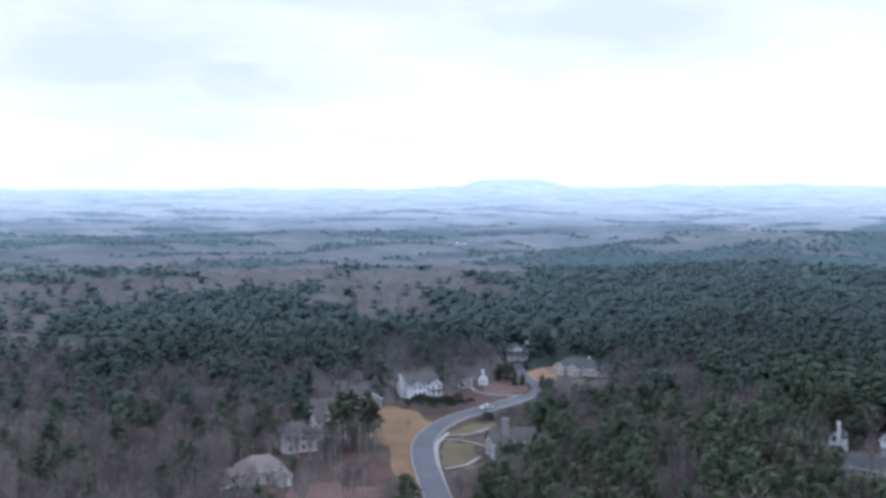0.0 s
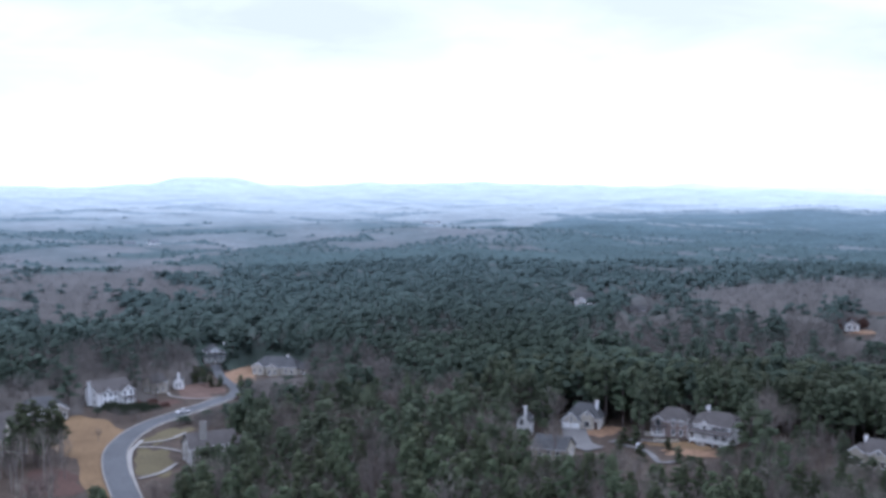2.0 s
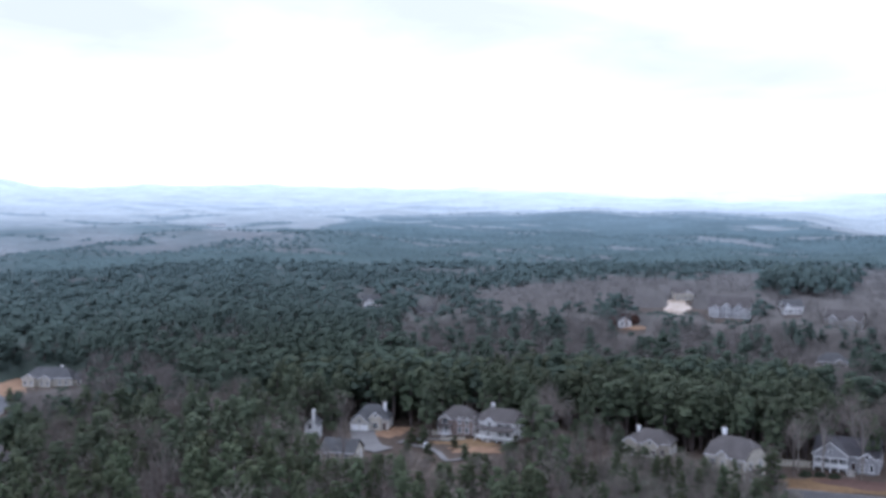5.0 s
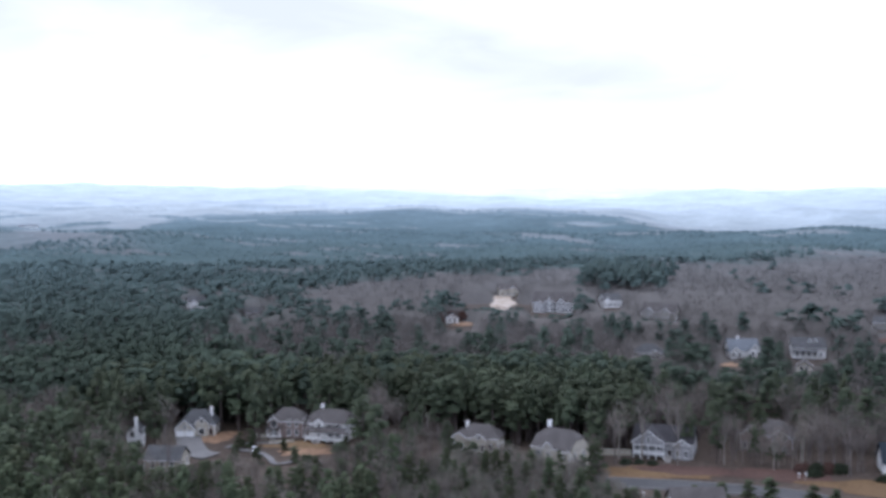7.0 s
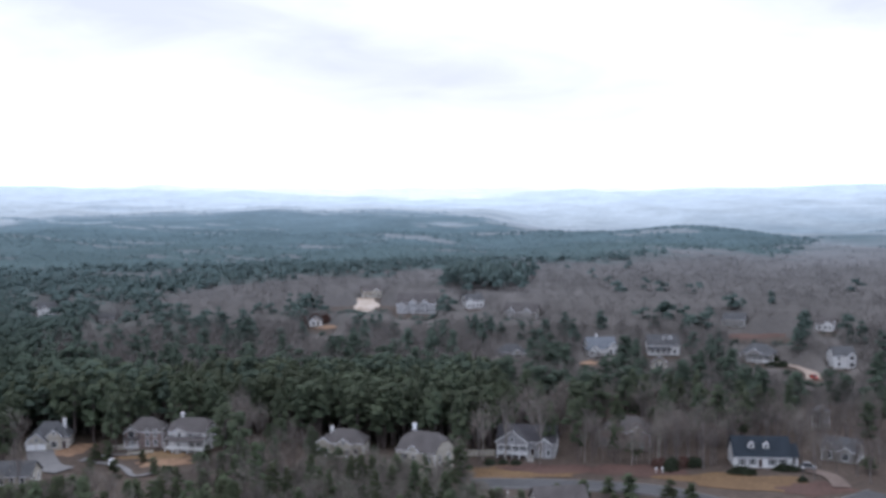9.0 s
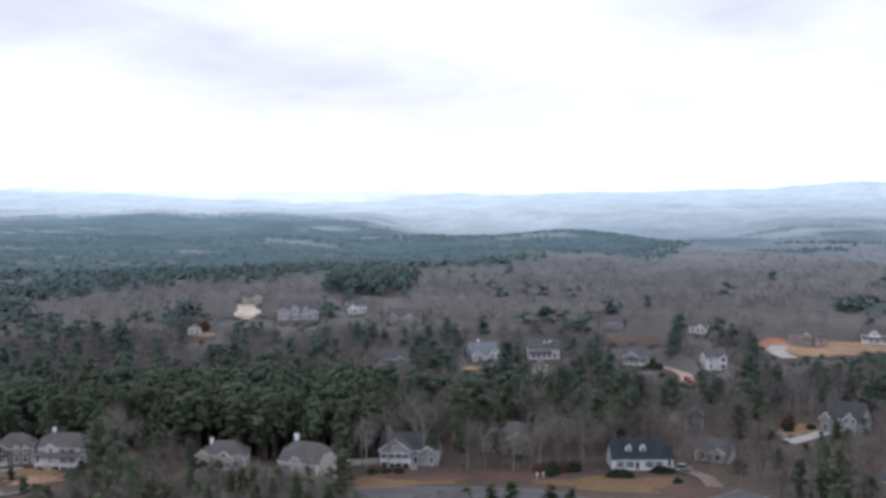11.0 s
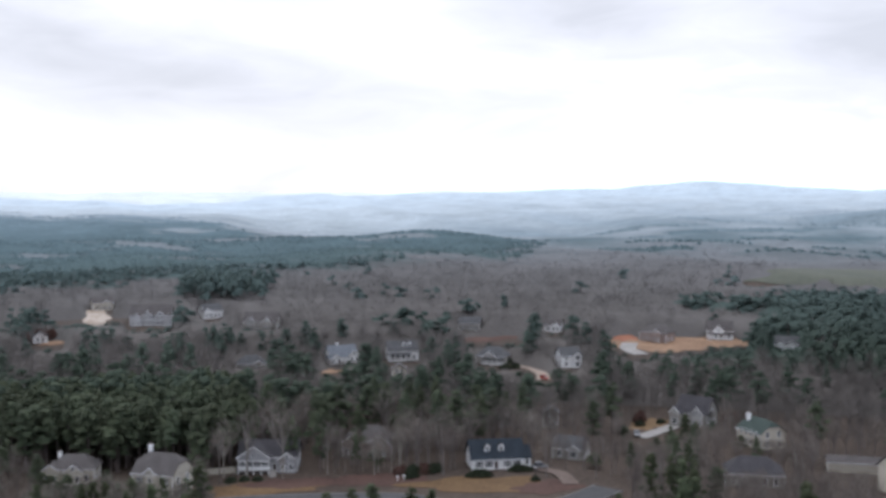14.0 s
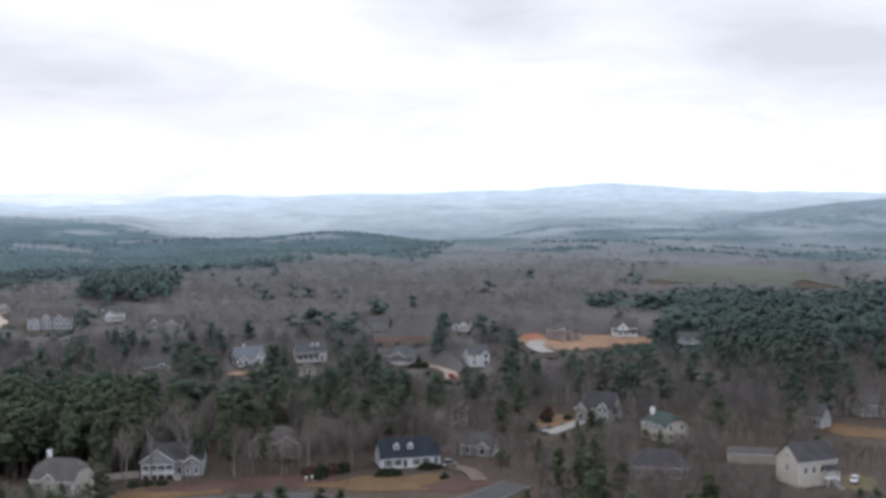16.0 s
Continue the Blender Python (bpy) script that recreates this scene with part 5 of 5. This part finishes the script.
tagged(polar_sheet("backdrop", HAZED_WOODS, SIDES, np.geomspace(1500, 4700, 150), 7.5, glades=GLADES, canopy=closed_canopy), "hazy wooded country and blue hills towards the horizon", "backdrop", kind="structure")
woods()


# ---------------------------------------------------------------- planting close to the houses
def leafy(rng, rx, ry, rz, n, size):
    """A mass of small leaves over a rounded form."""
    p = rng.normal(0, 1, (n, 3))
    p /= np.linalg.norm(p, axis=1)[:, None]
    p[:, 2] = np.abs(p[:, 2])
    p *= rng.uniform(0.7, 1.05, (n, 1)) * np.array([rx, ry, rz])
    v = (p[:, None] + rng.normal(0, 1, (n, 3, 3)) * size).reshape(-1, 3)
    return v, np.arange(3 * n).reshape(-1, 3)


def shrub(x, y, rx, ry, rz, mat=None, label="rounded dark evergreen shrub beside the house", turn=0.0, name="shrub"):
    rng = np.random.default_rng(int(x * 7 + y * 3) % 9999)
    top = new(name, None)
    top.matrix_world = pose(x, y, float(land(x, y)), 0, 0, turn)
    leaves = mesh_object("leaves", *leafy(rng, rx, ry, rz, int(120 + 130 * rx * max(ry, rz)), 0.27), mat or SHRUB)
    stem = mesh_object("stem", *gather([spike((0, 0, -0.2), (a * rx * 0.5, b * ry * 0.5, rz * 0.7), 0.06, 0.02) for a, b in ((-0.8, 0.2), (0.1, -0.7), (0.7, 0.5))]), BARK_ONE)
    leaves.parent = stem.parent = top
    tagged(top, label, "hedge" if name == "hedge" else "shrub", "shrubs and hedges")


def lone_tree(kind, x, y, h, wide=1.0, label=""):
    """A single tree that stands free."""
    pine = kind in ("pine", "dense")
    kinds = {"pine": PINE_FULL, "dense": PINE_SHRUBBY, "bare": BARE_FULL, "red": BARE_FULL}[kind]
    trunk, crown = kinds[int(x + y) % len(kinds)]
    top = tree_kind("pine_tree" if pine else "bare_tree", trunk, crown, PINE_BARK if pine else PALE_BARK, NEEDLES_ONE if pine else RUST_LEAF if kind == "red" else BARK_ONE)
    unit = 19.0 if pine else 17.0
    top.matrix_world = pose(x, y, float(land(x, y)) - 0.2, 0, 0, (x * 31) % 360) @ Matrix.Diagonal((wide * h / unit, wide * h / unit, h / unit, 1))
    tagged(top, label or ("free-standing dark green pine" if pine else "free-standing leafless hardwood with pale bark"), "tree", "trees in the yards")


for x, y, h in ((338, 132, 8), (341, 129, 7), (393, 75, 9), (397, 78, 8), (312, 470, 7), (321, 478, 8)):
    lone_tree("red", x, y, h, 1.5, "small tree with reddish-brown buds and twigs")
# big pines and bare trees before the cream house
for x, y, h in ((-45, 331, 17), (-49, 334, 19), (-53, 336, 18), (-42, 335, 15), (-47, 326, 12), (-51, 329, 16), (-44, 338, 18), (-55, 331, 15)):
    lone_tree("pine", x, y, h, 1.5)
for x, y, h in ((-50, 318, 14), (-44, 316, 15), (-40, 322, 13), (-56, 316, 12), (-61, 300, 14), (-50, 300, 11), (-38, 312, 12)):
    lone_tree("bare", x, y, h)
yard = np.random.default_rng(71)
for x, y in yard.uniform((-84, 262), (-37, 318), (46, 2)):
    if math.hypot(x + 68.6, y - 292) > 10 and math.hypot(x + 76, y - 282) > 5 and x < -0.09 * y - 12:
        lone_tree("bare", x, y, yard.uniform(7, 13) if y < 290 else yard.uniform(9, 15), yard.uniform(0.9, 1.3))
# pines that screen the white house inside the bend
for x, y, h in ((-2, 313, 7.5), (1, 311, 9), (4, 309, 9), (8, 310, 11), (-1, 305, 6), (3, 302, 7), (12, 306, 12), (7, 302, 9), (12, 316, 14), (17, 312, 14)):
    lone_tree("pine", x, y, h, 1.4)
for x, y, h in ((-22, 431, 12), (-16, 432, 11), (-19, 428, 9), (-13, 434, 10)):
    lone_tree("bare", x, y, h)
for x, y, h in ((202, 177, 6.5), (206, 174, 7.5), (197, 181, 6), (212, 166, 6.5), (215, 162, 5.5), (191, 184, 5)):
    lone_tree("dense", x, y, h * 0.8, 2.8)
for x, y, h in ((14.2, 419, 8), (14.5, 440, 7), (3, 445, 6.5), (6.5, 446, 6), (0, 451, 8), (-3.5, 456, 9), (-6.5, 463, 9.5), (-1, 461, 8)):
    lone_tree("dense", x, y, h * 0.85, 2.3, "rounded dense evergreen beside the street")
lone_tree("bare", -33, 357, 4.5, 1.6, "small rusty-brown tree on the lawn")
# around the cul-de-sac
for x, y, h in ((120, 294, 6.5), (123, 293, 7), (126, 270, 6), (116, 272, 7), (144, 274, 6), (152, 276, 7.5), (158, 280, 8), (113, 281, 6), (129, 283, 5)):
    lone_tree("dense", x, y, h * 0.8, 2.4)
# hardwoods round the porch house and the stone house
for x, y, h in ((207, 219, 20), (216, 214, 19), (211, 209.5, 7), (203, 224, 17), (220, 222, 21), (226, 208, 15), (229, 205, 13), (233, 202, 12), (237, 195, 12), (240, 192, 13), (230, 197, 9), (226, 200, 11), (222, 203, 14), (243, 196, 15), (234, 190, 8), (246, 190, 14), (232, 193, 12), (229, 192, 13), (237, 189, 14), (241, 187, 11)):
    lone_tree("bare", x, y, h, 1.1)
for x, y, h in ((229, 198.5, 11), (239, 206, 17), (220, 214, 16)):
    lone_tree("pine", x, y, h, 1.0)
# thicket by the east bend of the street
for x, y, h in ((262, 127, 8), (268, 124, 9), (272, 130, 10), (266, 118, 8), (275, 116, 9), (258, 124, 7), (280, 122, 11), (270, 108, 7), (276, 100, 7), (264, 108, 6), (286, 92, 9), (292, 96, 10), (278, 90, 7)):
    lone_tree("bare", x, y, h, 1.25)
for x, y, h in ((300, 128, 11), (304, 133, 12), (296, 134, 10)):
    lone_tree("pine", x, y, h, 1.3)

for x, y, rx, ry, rz, tn in ((244.5, 167.5, 3.8, 1.6, 2.1, -45), (256.5, 161.5, 3.6, 1.3, 1.7, -45)):
    shrub(x, y, rx, ry, rz, None, "clipped dark hedge below the front windows", tn, "hedge")
shrub(130, 302, 1.8, 1.0, 1.3, None, "clipped dark hedge beside the porch", -20, "hedge")
for x, y, s in ((-27, 399, 2.2), (-30, 404, 2.9), (-33, 408, 2.6), (-25.5, 404, 2.6), (-21, 401, 1.7), (-18, 405, 1.8), (-22.5, 407, 2.2)):
    shrub(x, y, s * 1.5, s, s)
for x, y, s in ((-24, 413, 1.6), (-14, 409, 1.3), (-19, 417, 1.5), (239, 183, 2.4), (235, 187, 2.0)):
    shrub(x, y, s * 1.4, s, s, RUST_LEAF, "rusty brown winter shrub on the slope")
for x, y, s in ((201, 219, 1.2), (204, 217, 1.0), (206, 214, 1.1), (237, 184, 2.4), (242, 181, 2.2), (233, 182, 1.6), (330, 160, 1.6), (338, 156, 1.4), (250, 153, 1.0), (397, 256, 2.2), (402, 254, 2.0), (408, 262, 2.4)):
    shrub(x, y, s * 1.5, s, s)
for x, y in ((333, 162), (337, 163)):
    shrub(x, y, 1.8, 1.8, 3.6, RUST_LEAF, "dark red-leaved ornamental tree in the yard")
for x, y in ((309, 480), (318, 481), (322, 477)):
    shrub(x, y, 3.0, 3.0, 5.5, RUST_LEAF, "red-leaved tree beside the small white house")


# ---------------------------------------------------------------- vehicles and street furniture
def car(x, y, turn, paint, label, long=4.6, tall=1.45):
    top = new("car", None)
    top.matrix_world = pose(x, y, float(land(x, y)) + 0.46, 0, 0, turn)
    k = long / 4.6
    lower = [(-2.3 * k, 0.35), (-2.25 * k, 0.75), (-1.3 * k, 0.9), (1.75 * k, 0.95), (2.28 * k, 0.85), (2.3 * k, 0.35)]
    bm = prism(lower, 1.76, "y", -0.88)
    body = part("body", bm, paint, top)
    cabin = [(-1.25 * k, 0.88), (-0.55 * k, tall), (1.1 * k, tall), (1.85 * k, 0.92)]
    glass = prism(cabin, 1.5, "y", -0.75)
    part("window", glass, GLASS, body)
    part("roof", solid((-0.6 * k, 1.15 * k, -0.76, 0.76, tall - 0.04, tall + 0.05)), paint, top)
    for sx in (-1.4 * k, 1.4 * k):
        for sy in (-0.8, 0.8):
            bm = bmesh.new()
            bmesh.ops.create_cone(bm, cap_ends=True, segments=14, radius1=0.33, radius2=0.33, depth=0.22, matrix=pose(sx, sy, 0.33, 90, 0, 0))
            wheel = part("wheel", bm, RUBBER, top)
            bm = bmesh.new()
            bmesh.ops.create_cone(bm, cap_ends=True, segments=10, radius1=0.2, radius2=0.2, depth=0.25, matrix=pose(sx, sy, 0.33, 90, 0, 0))
            part("rim", bm, CAR_SILVER, wheel)
    for sy in (-0.6, 0.6):
        part("headlight", solid((-2.31 * k, -2.2 * k, sy - 0.2, sy + 0.2, 0.6, 0.75)), TRIM, top, "pale headlight")
    tagged(top, label, "car", "parked cars")


car(-7.5, 394, 35, CAR_WHITE, "white car parked on the curving street", 4.8)
car(120.6, 284.5, 65, CAR_WHITE, "white car on the curving driveway", 4.5)
car(-76, 282, 60, CAR_WHITE, "white car in the yard between trees", 4.6)
car(261, 158, 130, CAR_SILVER, "pale silver car at the head of the gravel drive", 4.6, 1.75)
car(302, 56.5, 5, CAR_WHITE, "white car parked beside the cream house", 4.7)
car(315, 154, 30, CAR_SILVER, "dark grey car on the short drive", 4.5)
car(386, 230, 60, RED, "red car at the end of the sandy drive", 4.4)


def mailbox(x, y, turn):
    top = new("mailbox", None)
    top.matrix_world = pose(x, y, float(land(x, y)) + 0.1, 0, 0, turn)
    part("post", solid((-0.08, 0.08, -0.08, 0.08, -0.3, 1.1)), TRIM, top)
    bm = prism([(-0.16, 1.1), (0.16, 1.1), (0.16, 1.35), (0.08, 1.45), (-0.08, 1.45), (-0.16, 1.35)], 0.6, "y", -0.3)
    box_part = part("box", bm, TRIM, top)
    part("flag", solid((0.17, 0.19, -0.05, 0.2, 1.25, 1.33)), RED, box_part, "small red flag")
    tagged(top, "white roadside mailbox on a post", "mailbox", "mailboxes")


for x, y in ((228, 183), (229.4, 182), (181, 193), (182, 192.2)):
    mailbox(x, y, 40)


def lamp_post(x, y):
    top = new("street_lamp", None)
    top.matrix_world = pose(x, y, float(land(x, y)), 0, 0, 0)
    part("pole", solid((-0.07, 0.07, -0.07, 0.07, -0.3, 3.0, 0.7)), SHUTTER, top)
    head = part("lantern", solid((-0.2, 0.2, -0.2, 0.2, 3.0, 3.45, 1.3)), TRIM, top, "pale lantern")
    part("cap", solid((-0.32, 0.32, -0.32, 0.32, 3.45, 3.7, 0.2)), SHUTTER, head)
    tagged(top, "dark garden lamp post with a pale lantern", "lamp post")


lamp_post(252, 154)


def fence(x0, y0, x1, y1, h, label):
    """A board fence with its posts and boards."""
    n = max(2, int(math.hypot(x1 - x0, y1 - y0) / 2.4))
    top = new("fence", None)
    top.matrix_world = pose(x0, y0, float(land(x0, y0)), 0, 0, math.degrees(math.atan2(y1 - y0, x1 - x0)))
    long = math.hypot(x1 - x0, y1 - y0)
    for i in range(n + 1):
        part("post", solid((long * i / n - 0.08, long * i / n + 0.08, -0.08, 0.08, -0.4, h + 0.1)), CREAM, top)
    for k in range(4):
        part("board", solid((0, long, -0.03, 0.03, 0.15 + k * h / 4, 0.12 + (k + 0.92) * h / 4)), CREAM, top)
    tagged(top, label, "fence")


fence(200, 230.5, 208, 224.5, 1.8, "pale board fence beside the porch house")
fence(127.2, 302.5, 131, 300, 1.5, "short board fence between the two houses")
fence(128.8, 293, 136, 291.5, 0.9, "low pale board fence along the front lawn")
